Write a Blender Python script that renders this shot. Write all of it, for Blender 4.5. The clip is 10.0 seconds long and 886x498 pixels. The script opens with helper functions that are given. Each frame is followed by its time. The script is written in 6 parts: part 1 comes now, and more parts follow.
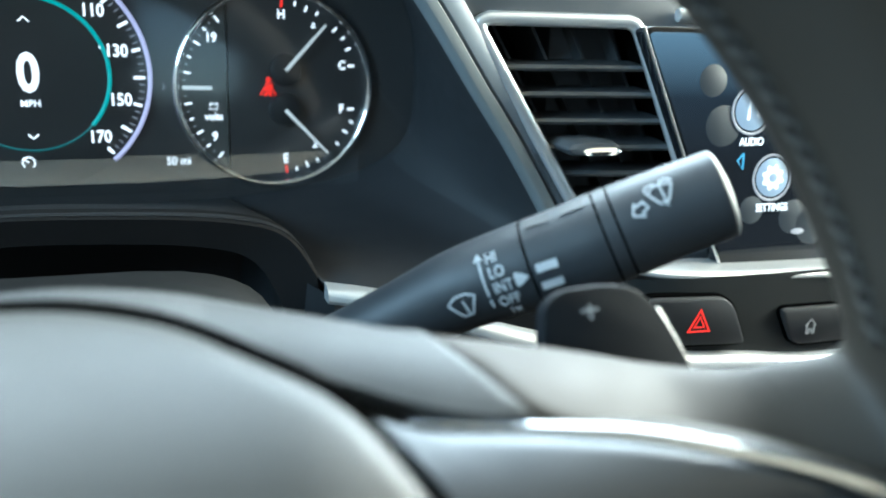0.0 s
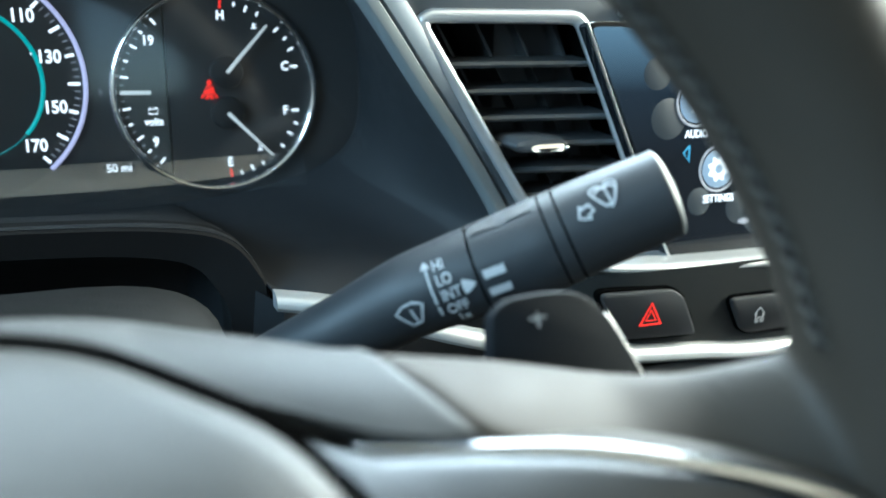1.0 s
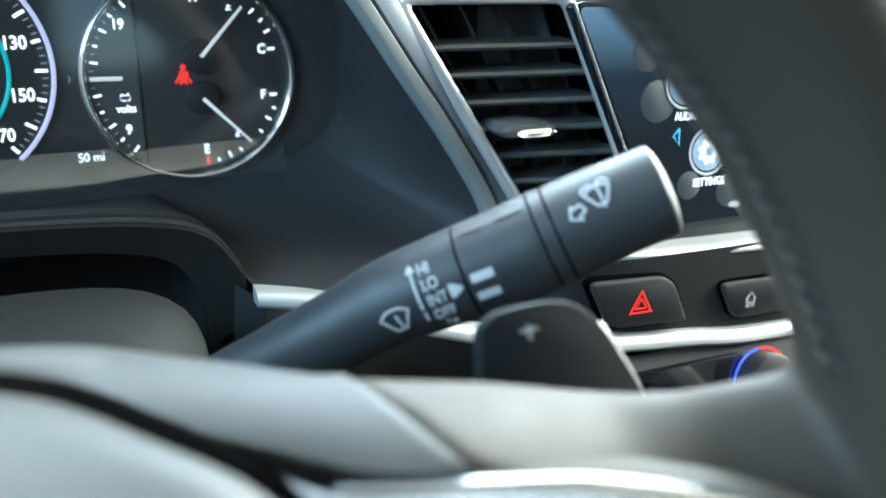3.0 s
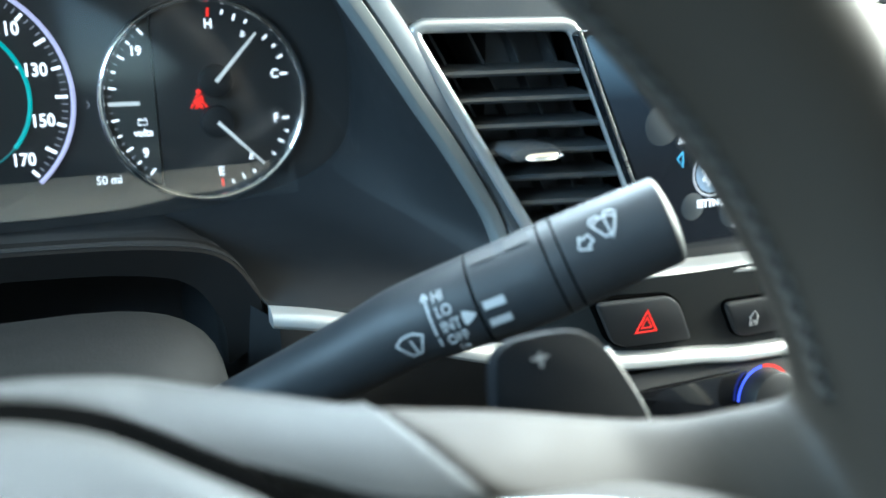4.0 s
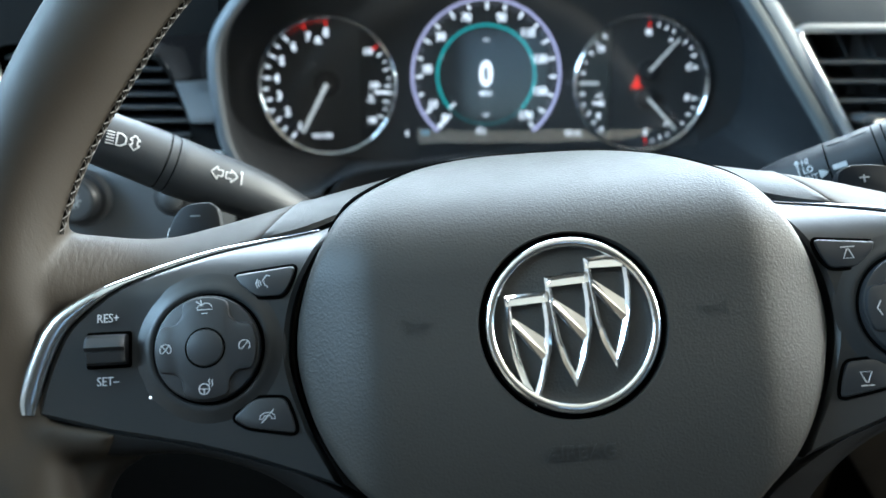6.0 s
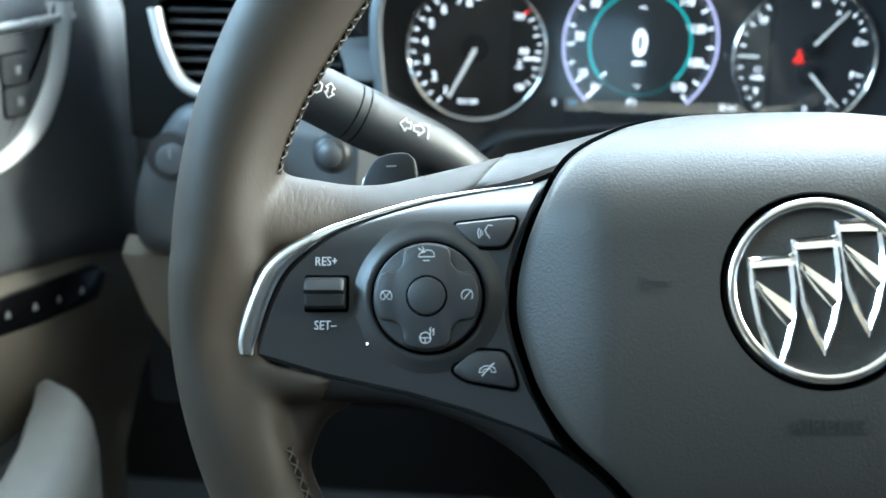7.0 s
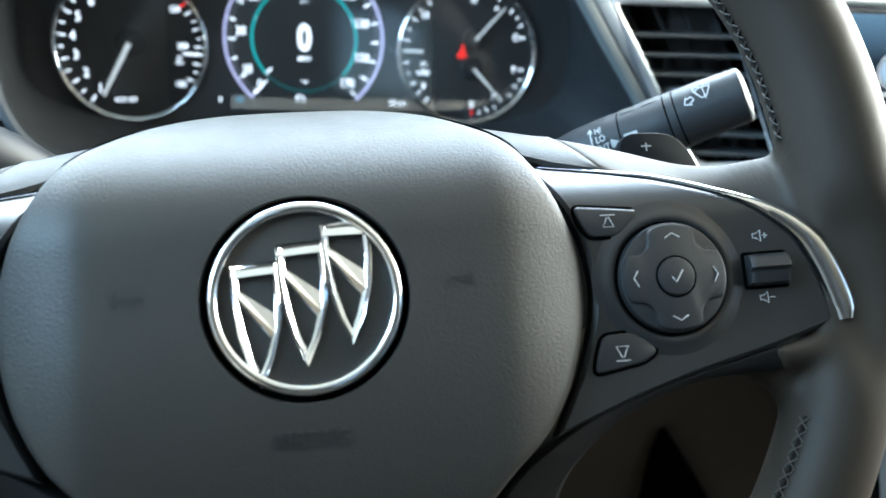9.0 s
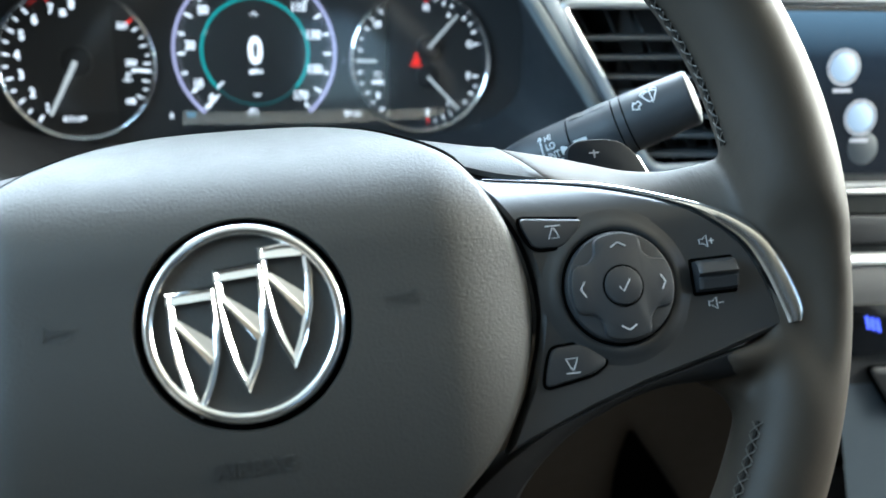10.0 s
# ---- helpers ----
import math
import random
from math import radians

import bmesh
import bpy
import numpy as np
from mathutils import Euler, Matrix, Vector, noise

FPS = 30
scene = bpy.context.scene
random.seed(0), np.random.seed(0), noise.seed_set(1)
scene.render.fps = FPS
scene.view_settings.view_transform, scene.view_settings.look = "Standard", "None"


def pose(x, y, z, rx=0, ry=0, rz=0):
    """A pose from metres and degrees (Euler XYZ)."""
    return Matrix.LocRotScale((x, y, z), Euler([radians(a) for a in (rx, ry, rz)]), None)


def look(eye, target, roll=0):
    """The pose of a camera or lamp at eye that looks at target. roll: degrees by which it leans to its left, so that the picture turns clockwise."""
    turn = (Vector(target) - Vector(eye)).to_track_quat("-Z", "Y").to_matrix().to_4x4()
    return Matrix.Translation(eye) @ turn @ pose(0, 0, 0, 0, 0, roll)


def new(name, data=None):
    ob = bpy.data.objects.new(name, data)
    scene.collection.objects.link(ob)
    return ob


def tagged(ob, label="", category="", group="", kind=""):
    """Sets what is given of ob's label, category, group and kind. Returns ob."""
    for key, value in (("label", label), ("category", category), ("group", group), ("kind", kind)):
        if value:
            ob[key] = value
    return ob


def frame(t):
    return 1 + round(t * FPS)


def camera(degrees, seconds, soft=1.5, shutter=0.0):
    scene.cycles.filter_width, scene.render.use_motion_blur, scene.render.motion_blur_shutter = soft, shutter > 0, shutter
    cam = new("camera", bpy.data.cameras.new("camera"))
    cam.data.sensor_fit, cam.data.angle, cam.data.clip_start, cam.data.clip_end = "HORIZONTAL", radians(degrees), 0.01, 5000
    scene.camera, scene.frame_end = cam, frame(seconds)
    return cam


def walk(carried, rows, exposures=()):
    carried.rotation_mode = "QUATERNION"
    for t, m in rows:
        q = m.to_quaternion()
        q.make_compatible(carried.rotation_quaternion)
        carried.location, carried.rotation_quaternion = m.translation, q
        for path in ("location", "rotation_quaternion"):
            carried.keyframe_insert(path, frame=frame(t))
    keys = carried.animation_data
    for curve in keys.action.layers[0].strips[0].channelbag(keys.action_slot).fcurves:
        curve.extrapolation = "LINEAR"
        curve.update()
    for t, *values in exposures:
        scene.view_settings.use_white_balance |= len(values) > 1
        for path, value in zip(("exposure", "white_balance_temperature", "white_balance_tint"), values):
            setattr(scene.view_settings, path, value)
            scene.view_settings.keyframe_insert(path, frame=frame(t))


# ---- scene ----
cam = camera(54.0, 10.0)
cam.data.dof.use_dof = True
cam.data.dof.focus_distance, cam.data.dof.aperture_fstop = 0.31, 8.5
PATH = [
    (0, (0.0404, -0.0856, 0.7528), (0.6228, 1.5475, 0.2693), 1.93),
    (0.5, (0.0432, -0.0843, 0.7530), (0.6962, 1.5180, 0.2571), 1.23),
    (1, (0.0445, -0.0822, 0.7563), (0.7092, 1.5138, 0.2553), 0.85),
    (1.5, (0.0496, -0.0750, 0.7590), (0.7222, 1.5128, 0.2427), 0.42),
    (2, (0.0487, -0.0692, 0.7596), (0.7311, 1.5049, 0.2150), 0.41),
    (2.5, (0.0490, -0.0691, 0.7606), (0.7408, 1.4953, 0.2001), 0.56),
    (3.8, (0.0460, -0.0755, 0.7662), (0.7245, 1.4958, 0.2088), 0.03),
    (4, (0.0439, -0.0765, 0.7687), (0.7257, 1.4986, 0.2263), 0.20),
    (4.5, (0.0300, -0.1153, 0.7719), (0.6058, 1.5128, 0.2640), -1.12),
    (5, (-0.0013, -0.1920, 0.7647), (0.2880, 1.5231, 0.3012), -2.14),
    (5.5, (-0.0204, -0.2482, 0.7569), (0.1126, 1.4937, 0.3232), -1.04),
    (6, (-0.0433, -0.2708, 0.7466), (-0.0163, 1.4756, 0.3112), 0.04),
    (7.3, (-0.1004, -0.2615, 0.7317), (-0.2304, 1.4660, 0.2431), 1.90),
    (7.5, (-0.0983, -0.2604, 0.7329), (-0.2376, 1.4626, 0.2313), 1.97),
    (8, (-0.0746, -0.2571, 0.7333), (-0.1431, 1.4702, 0.2316), 2.80),
    (8.5, (-0.0293, -0.2518, 0.7350), (0.0646, 1.4779, 0.2459), 3.00),
    (9, (0.0056, -0.2497, 0.7367), (0.2588, 1.4696, 0.2679), 2.11),
    (9.5, (0.0183, -0.2500, 0.7368), (0.3475, 1.4585, 0.2757), 1.18),
    (10, (0.0158, -0.2458, 0.7396), (0.3204, 1.4674, 0.2788), 0.50),
]
EXPOSURE = 2.98
walk(cam, [(t, look(eye, target, roll)) for t, eye, target, roll in PATH], [(t, EXPOSURE + e, warm, tint) for t, e, warm, tint in ((0, -0.20, 5400, -4), (0.5, -0.32, 5400, -4), (1.0, -0.25, 5400, -4), (1.5, -0.10, 5400, -4), (2.0, -0.06, 5400, -4), (4.5, 0.0, 5400, -3), (5.0, -0.10, 5450, 0), (5.5, -0.20, 5450, 1), (6, -0.18, 5450, 1), (7.5, 0.42, 5400, -3), (8.0, 0.36, 5430, -1), (8.5, 0.10, 5450, 1), (9.5, 0.01, 5450, 1), (10, -0.02, 5450, 1))])

# world: open sky round a parked car, the sun ahead and to the right of the windscreen
world = bpy.data.worlds.new("sky")
world.use_nodes = True
scene.world = world
wn = world.node_tree
sky = wn.nodes.new("ShaderNodeTexSky")
sky.sky_type = "NISHITA"
sky.sun_disc = False
sky.sun_elevation, sky.sun_rotation = radians(34), radians(62)
wn.links.new(sky.outputs[0], wn.nodes["Background"].inputs[0])
wn.nodes["Background"].inputs[1].default_value = 0.065
sun = new("sun", bpy.data.lights.new("sun", "SUN"))
sun.data.energy, sun.data.angle, sun.data.color = 0.9, radians(12), (1.0, 0.94, 0.84)
sun.matrix_world = look((0.75, 0.40, 0.57), (0, 0, 0))


def daylight(name, eye, target, wide, high, watts, color):
    """The sky's light in a window's opening."""
    lamp = new(name, bpy.data.lights.new(name, "AREA"))
    lamp.data.shape, lamp.data.size, lamp.data.size_y, lamp.data.energy, lamp.data.color = "RECTANGLE", wide, high, watts, color
    lamp.matrix_world = look(eye, target)


daylight("windscreen_daylight", (0.15, 0.66, 1.00), (0.15, 0.16, 0.50), 1.5, 0.62, 10.2, (0.93, 0.97, 0.97))
daylight("left_window_daylight", (-0.69, -0.10, 1.00), (0, -0.10, 0.90), 0.80, 0.34, 2.7, (0.62, 0.83, 1.0))
daylight("right_window_daylight", (0.97, 0.19, 1.00), (0, 0.04, 0.80), 0.70, 0.34, 7.6, (1.0, 0.88, 0.70))


# materials
def shader(name, color, rough=0.5, metal=0.0, grain=0.0, size=800.0, vary=0.12, spec=0.5, coat=0.0, big=14.0, kind="noise"):
    """A surface with fine relief (size: cells a metre) and a slow change of tone and gloss."""
    m = bpy.data.materials.new(name)
    m.use_nodes = True
    t = m.node_tree
    b = t.nodes["Principled BSDF"]
    b.inputs["Metallic"].default_value = metal
    b.inputs["Specular IOR Level"].default_value = spec
    b.inputs["Coat Weight"].default_value = coat
    co = t.nodes.new("ShaderNodeTexCoord")
    slow = t.nodes.new("ShaderNodeTexNoise")
    slow.inputs["Scale"].default_value, slow.inputs["Detail"].default_value = big, 5
    t.links.new(co.outputs["Object"], slow.inputs["Vector"])
    ramp = t.nodes.new("ShaderNodeMapRange")
    ramp.inputs["To Min"].default_value, ramp.inputs["To Max"].default_value = 1 - vary, 1 + vary
    t.links.new(slow.outputs["Fac"], ramp.inputs["Value"])
    mul = t.nodes.new("ShaderNodeVectorMath")
    mul.operation = "SCALE"
    mul.inputs[0].default_value = color
    t.links.new(ramp.outputs[0], mul.inputs["Scale"])
    t.links.new(mul.outputs[0], b.inputs["Base Color"])
    fine = t.nodes.new("ShaderNodeTexNoise")
    fine.inputs["Scale"].default_value, fine.inputs["Detail"].default_value = 90, 6
    t.links.new(co.outputs["Object"], fine.inputs["Vector"])
    rr = t.nodes.new("ShaderNodeMapRange")
    rr.inputs["To Min"].default_value, rr.inputs["To Max"].default_value = rough * 0.85, min(1, rough * 1.15)
    t.links.new(fine.outputs["Fac"], rr.inputs["Value"])
    t.links.new(rr.outputs[0], b.inputs["Roughness"])
    if grain:
        if kind == "cells":
            tex = t.nodes.new("ShaderNodeTexVoronoi")
            tex.feature = "SMOOTH_F1"
            tex.inputs["Scale"].default_value = size
            out = tex.outputs["Distance"]
            warp = t.nodes.new("ShaderNodeTexNoise")
            warp.inputs["Scale"].default_value = size * 0.7
            t.links.new(co.outputs["Object"], warp.inputs["Vector"])
            add = t.nodes.new("ShaderNodeVectorMath")
            add.operation = "MULTIPLY_ADD"
            t.links.new(warp.outputs["Color"], add.inputs[0])
            add.inputs[1].default_value = (0.6 / size,) * 3
            t.links.new(co.outputs["Object"], add.inputs[2])
            t.links.new(add.outputs[0], tex.inputs["Vector"])
        else:
            tex = t.nodes.new("ShaderNodeTexNoise")
            tex.inputs["Scale"].default_value, tex.inputs["Detail"].default_value = size, 3
            out = tex.outputs["Fac"]
            t.links.new(co.outputs["Object"], tex.inputs["Vector"])
        bump = t.nodes.new("ShaderNodeBump")
        bump.inputs["Strength"].default_value, bump.inputs["Distance"].default_value = grain, 0.6 / size
        t.links.new(out, bump.inputs["Height"])
        t.links.new(bump.outputs[0], b.inputs["Normal"])
    return m


def lit(name, color, strength):
    m = bpy.data.materials.new(name)
    m.use_nodes = True
    b = m.node_tree.nodes["Principled BSDF"]
    b.inputs["Base Color"].default_value = (*[c * 0.5 for c in color], 1)
    b.inputs["Emission Color"].default_value = (*color, 1)
    b.inputs["Emission Strength"].default_value = strength * 0.5 ** EXPOSURE
    return m


def glass(name, tint=(1, 1, 1), rough=0.0):
    m = bpy.data.materials.new(name)
    m.use_nodes = True
    b = m.node_tree.nodes["Principled BSDF"]
    b.inputs["Base Color"].default_value = (*tint, 1)
    b.inputs["Roughness"].default_value = rough
    b.inputs["IOR"].default_value = 1.45
    b.inputs["Transmission Weight"].default_value = 1
    return m


LEATHER = shader("wheel_leather", (0.0315, 0.0256, 0.0195), 0.56, spec=0.22, grain=0.08, size=1700, kind="cells", vary=0.15)
CAP = shader("grained_cap", (0.031, 0.031, 0.030), 0.50, spec=0.34, grain=0.3, size=1900, kind="cells")
COVER = shader("airbag_vinyl", (0.0345, 0.0330, 0.0300), 0.50, spec=0.36, grain=0.30, size=1450, kind="cells", vary=0.08)
PANEL = shader("satin_plastic", (0.021, 0.022, 0.023), 0.36, grain=0.12, size=2500, vary=0.1)
BUTTON = shader("button_plastic", (0.022, 0.023, 0.025), 0.42, grain=0.1, size=2500)
PADDLE = shader("paddle_plastic", (0.008, 0.009, 0.011), 0.55, spec=0.16, grain=0.15, size=2200)
GAP = shader("black_gap", (0.002, 0.002, 0.002), 1.0, spec=0.0)
RUBBER = shader("black_plastic", (0.014, 0.015, 0.017), 0.5, grain=0.2, size=1800)
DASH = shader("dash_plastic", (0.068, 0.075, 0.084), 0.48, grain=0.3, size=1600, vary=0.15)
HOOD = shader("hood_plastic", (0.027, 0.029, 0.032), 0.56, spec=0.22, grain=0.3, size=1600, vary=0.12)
STALK = shader("stalk_plastic", (0.026, 0.029, 0.033), 0.50, spec=0.42, grain=0.15, size=2200)
PIANO = shader("piano_black", (0.006, 0.006, 0.007), 0.08, coat=0.6)
CHROME = shader("chrome", (0.93, 0.93, 0.93), 0.08, metal=1.0, vary=0.03)
SATIN = shader("satin_silver", (0.80, 0.80, 0.79), 0.28, metal=1.0, vary=0.05)
SCREEN = shader("screen_glass", (0.006, 0.007, 0.009), 0.06, coat=0.4, vary=0.3)
DIAL = shader("dial_face", (0.040, 0.040, 0.041), 0.35)
ARCH = shader("matt_black_arch", (0.010, 0.010, 0.0105), 0.65, spec=0.18, grain=0.2, size=1600)
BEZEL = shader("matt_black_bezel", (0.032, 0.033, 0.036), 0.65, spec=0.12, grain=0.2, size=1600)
# brown this dark because the shade under the dash is put into it
UNDERDASH = shader("underdash_shade_brown", (0.010, 0.008, 0.006), 0.95, spec=0.1, grain=0.4, size=900)
SILVER = shader("bright_satin_silver", (0.66, 0.67, 0.68), 0.30, metal=0.65, vary=0.05)
POLISH = shader("polished_silver", (0.64, 0.65, 0.65), 0.20, metal=1.0, vary=0.05)
CONSOLE = shader("blue_grey_plastic", (0.048, 0.064, 0.084), 0.5, grain=0.3, size=1500)
BAND = shader("pale_grey_satin", (0.17, 0.185, 0.19), 0.40, grain=0.1, size=2200, vary=0.06)
SKYLIT = shader("skylit_satin", (0.13, 0.155, 0.185), 0.34, grain=0.08, size=2400, vary=0.06)
SWEEP = shader("brushed_silver", (0.90, 0.91, 0.92), 0.30, vary=0.04)
PALE = shader("pale_armrest_vinyl", (0.31, 0.31, 0.295), 0.55, grain=0.25, size=1200, kind="cells")
BEIGE = shader("beige_vinyl", (0.18, 0.161, 0.132), 0.6, grain=0.3, size=1200, kind="cells")
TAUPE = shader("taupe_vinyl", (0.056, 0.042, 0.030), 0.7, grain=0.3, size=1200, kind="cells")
DARKTRIM = shader("dark_door_vinyl", (0.115, 0.122, 0.132), 0.5, grain=0.3, size=1200, kind="cells")
SEAM = shader("seam_leather", (0.014, 0.012, 0.010), 0.8, spec=0.1)
THREAD = shader("grey_thread", (0.060, 0.054, 0.047), 0.8, grain=0.4, size=4000)
PRINT = shader("white_print", (0.50, 0.51, 0.52), 0.6, vary=0.05)
FAINT = shader("grey_print", (0.23, 0.24, 0.25), 0.6, vary=0.05)
ENGRAVE = shader("embossed_mark", (0.028, 0.027, 0.025), 0.45)
FASCIA = shader("fascia_plastic", (0.016, 0.0175, 0.018), 0.6, spec=0.25, grain=0.12, size=2500)
COLUMN = shader("column_plastic", (0.008, 0.008, 0.008), 0.85, spec=0.05, grain=0.3, size=1600, kind="cells")
SHROUD = shader("column_shroud_plastic", (0.0085, 0.0095, 0.0105), 0.75, spec=0.15, grain=0.3, size=1600, kind="cells")
GREYTRIM = shader("grey_door_plastic", (0.052, 0.056, 0.060), 0.42, grain=0.2, size=1500)
CARPET = shader("carpet", (0.03, 0.029, 0.027), 0.95, grain=0.6, size=700)
HEADLINER = shader("headliner_cloth", (0.40, 0.36, 0.30), 0.95, grain=0.4, size=900)
ASPHALT = shader("asphalt", (0.16, 0.15, 0.14), 0.9, grain=0.5, size=60, big=0.5)
WHITE = lit("white_light", (0.95, 0.96, 1.0), 1.9)
LILAC = lit("lilac_light", (0.62, 0.58, 0.85), 0.9)
TEAL = lit("teal_light", (0.06, 0.55, 0.52), 0.7)
RED = lit("red_light", (1.0, 0.03, 0.02), 1.2)
BLUE = lit("blue_light", (0.08, 0.12, 1.0), 1.6)
CYAN = lit("cyan_light", (0.10, 0.45, 0.75), 0.7)
GREYLIT = lit("dim_white_light", (0.5, 0.5, 0.55), 0.5)
ICONLIT = lit("icon_light", (0.35, 0.45, 0.58), 0.7)
NEEDLE = lit("needle_light", (0.85, 0.85, 0.83), 0.7)


BUBBLE = lit("bubble_light", (0.035, 0.045, 0.055), 0.5)
WALLPAPER = lit("wallpaper_light", (0.10, 0.14, 0.20), 0.72)
paper = WALLPAPER.node_tree
paper_place, paper_axes, paper_ramp = (paper.nodes.new(k) for k in ("ShaderNodeTexCoord", "ShaderNodeSeparateXYZ", "ShaderNodeValToRGB"))
paper_map = paper.nodes.new("ShaderNodeMapRange")
paper_map.inputs["From Min"].default_value, paper_map.inputs["From Max"].default_value = -0.05, 0.06
paper.links.new(paper_place.outputs["Object"], paper_axes.inputs[0])
paper.links.new(paper_axes.outputs[2], paper_map.inputs["Value"])
paper.links.new(paper_map.outputs[0], paper_ramp.inputs[0])
paper_ramp.color_ramp.elements[0].color, paper_ramp.color_ramp.elements[0].position = (0.020, 0.022, 0.026, 1), 0.45
# upper blue raised to stand in for the sky's reflection in the glass
paper_ramp.color_ramp.elements[1].color, paper_ramp.color_ramp.elements[1].position = (0.27, 0.44, 0.60, 1), 1.0
paper_mid = paper_ramp.color_ramp.elements.new(0.72)
paper_mid.color = (0.030, 0.045, 0.065, 1)
paper.links.new(paper_ramp.outputs[0], paper.nodes["Principled BSDF"].inputs["Emission Color"])
paper.nodes["Principled BSDF"].inputs["Base Color"].default_value = (0.006, 0.007, 0.009, 1)
paper.nodes["Principled BSDF"].inputs["Roughness"].default_value = 0.06

# fine creases in the leather where it is drawn from the rim over the spoke
crease_tree = LEATHER.node_tree
place = crease_tree.nodes.new("ShaderNodeTexCoord")
axes = crease_tree.nodes.new("ShaderNodeSeparateXYZ")
side_x = crease_tree.nodes.new("ShaderNodeMath")
side_x.operation = "ABSOLUTE"
folded = crease_tree.nodes.new("ShaderNodeCombineXYZ")
crease_tree.links.new(place.outputs["Object"], axes.inputs[0])
crease_tree.links.new(axes.outputs[0], side_x.inputs[0])
crease_tree.links.new(side_x.outputs[0], folded.inputs[0])
crease_tree.links.new(axes.outputs[1], folded.inputs[1])
away = crease_tree.nodes.new("ShaderNodeVectorMath")
away.operation = "DISTANCE"
away.inputs[1].default_value = (0.158, 0.040, 0.0)
crease_tree.links.new(folded.outputs[0], away.inputs[0])
near = crease_tree.nodes.new("ShaderNodeMapRange")
near.inputs["From Min"].default_value, near.inputs["From Max"].default_value = 0.004, 0.022
near.inputs["To Min"].default_value, near.inputs["To Max"].default_value = 1.0, 0.0
crease_tree.links.new(away.outputs["Value"], near.inputs["Value"])
stretch = crease_tree.nodes.new("ShaderNodeVectorMath")
stretch.operation = "MULTIPLY"
stretch.inputs[1].default_value = (760.0, 190.0, 120.0)
crease_tree.links.new(place.outputs["Object"], stretch.inputs[0])
folds = crease_tree.nodes.new("ShaderNodeTexNoise")
folds.inputs["Scale"].default_value, folds.inputs["Detail"].default_value, folds.inputs["Distortion"].default_value = 1.0, 3.0, 0.8
crease_tree.links.new(stretch.outputs[0], folds.inputs["Vector"])
deep = crease_tree.nodes.new("ShaderNodeMath")
deep.operation = "MULTIPLY"
crease_tree.links.new(folds.outputs["Fac"], deep.inputs[0])
crease_tree.links.new(near.outputs[0], deep.inputs[1])
crease = crease_tree.nodes.new("ShaderNodeBump")
crease.inputs["Strength"].default_value, crease.inputs["Distance"].default_value = 0.3, 0.0007
crease_tree.links.new(deep.outputs[0], crease.inputs["Height"])
leather_surface = crease_tree.nodes["Principled BSDF"]
crease_tree.links.new(leather_surface.inputs["Normal"].links[0].from_socket, crease.inputs["Normal"])
crease_tree.links.new(crease.outputs[0], leather_surface.inputs["Normal"])

# clear lens: mostly seen through, with a faint mirror image
LENS = bpy.data.materials.new("clear_lens")
LENS.use_nodes = True
lens_tree = LENS.node_tree
see, mirror_coat, blend = (lens_tree.nodes.new(k) for k in ("ShaderNodeBsdfTransparent", "ShaderNodeBsdfGlossy", "ShaderNodeMixShader"))
mirror_coat.inputs["Roughness"].default_value, blend.inputs[0].default_value = 0.04, 0.17
lens_tree.links.new(see.outputs[0], blend.inputs[1])
lens_tree.links.new(mirror_coat.outputs[0], blend.inputs[2])
lens_tree.links.new(blend.outputs[0], lens_tree.nodes["Material Output"].inputs[0])

PANE = LENS.copy()
PANE.name = "clear_pane"
PANE.node_tree.nodes["Mix Shader"].inputs[0].default_value = 0.055
PANE.node_tree.nodes["Glossy BSDF"].inputs["Roughness"].default_value = 0.08

# geometry helpers
def basis(ob):
    m = ob.matrix_basis.copy()
    while ob.parent:
        ob = ob.parent
        m = ob.matrix_basis @ m
    return m


def part(name, bm, material, parent=None, label="", local=False, smooth=True, kind="", category=""):
    """Links a bmesh as one mesh object under a thing or a part. Its points are the world's, or (local) the thing's own."""
    if parent and not local:
        bmesh.ops.transform(bm, matrix=basis(parent).inverted(), verts=bm.verts)
    bmesh.ops.recalc_face_normals(bm, faces=bm.faces)
    me = bpy.data.meshes.new(name)
    bm.to_mesh(me)
    bm.free()
    me.materials.append(material)
    if smooth:
        me.polygons.foreach_set("use_smooth", [True] * len(me.polygons))
        me.set_sharp_from_angle(angle=radians(38))
    ob = new(name, me)
    ob.parent = parent
    return tagged(ob, label, category, "", kind)


def thing(name, m, label, category, group="", kind=""):
    ob = new(name)
    ob.empty_display_size = 0.02
    ob.matrix_basis = m
    return tagged(ob, label, category, group, kind)


def spline(pts, n, closed=False):
    """n points along a smooth curve through pts."""
    p = [Vector(q) for q in pts]
    k = len(p)
    segs = k if closed else k - 1
    dense = []
    for i in range(segs):
        a, b, c, d = (p[(i + j) % k] if closed else p[min(max(i + j, 0), k - 1)] for j in (-1, 0, 1, 2))
        for s in range(16):
            t = s / 16
            dense.append(0.5 * (2 * b + (c - a) * t + (2 * a - 5 * b + 4 * c - d) * t * t + (3 * b - a - 3 * c + d) * t ** 3))
    dense.append(p[0] if closed else p[-1])
    run = [0.0]
    for a, b in zip(dense, dense[1:]):
        run.append(run[-1] + (b - a).length)
    out, j = [], 0
    for i in range(n):
        s = run[-1] * i / (n if closed else n - 1)
        while j < len(run) - 2 and run[j + 1] < s:
            j += 1
        f = 0 if run[j + 1] == run[j] else (s - run[j]) / (run[j + 1] - run[j])
        out.append(dense[j].lerp(dense[j + 1], min(1, f)))
    return out


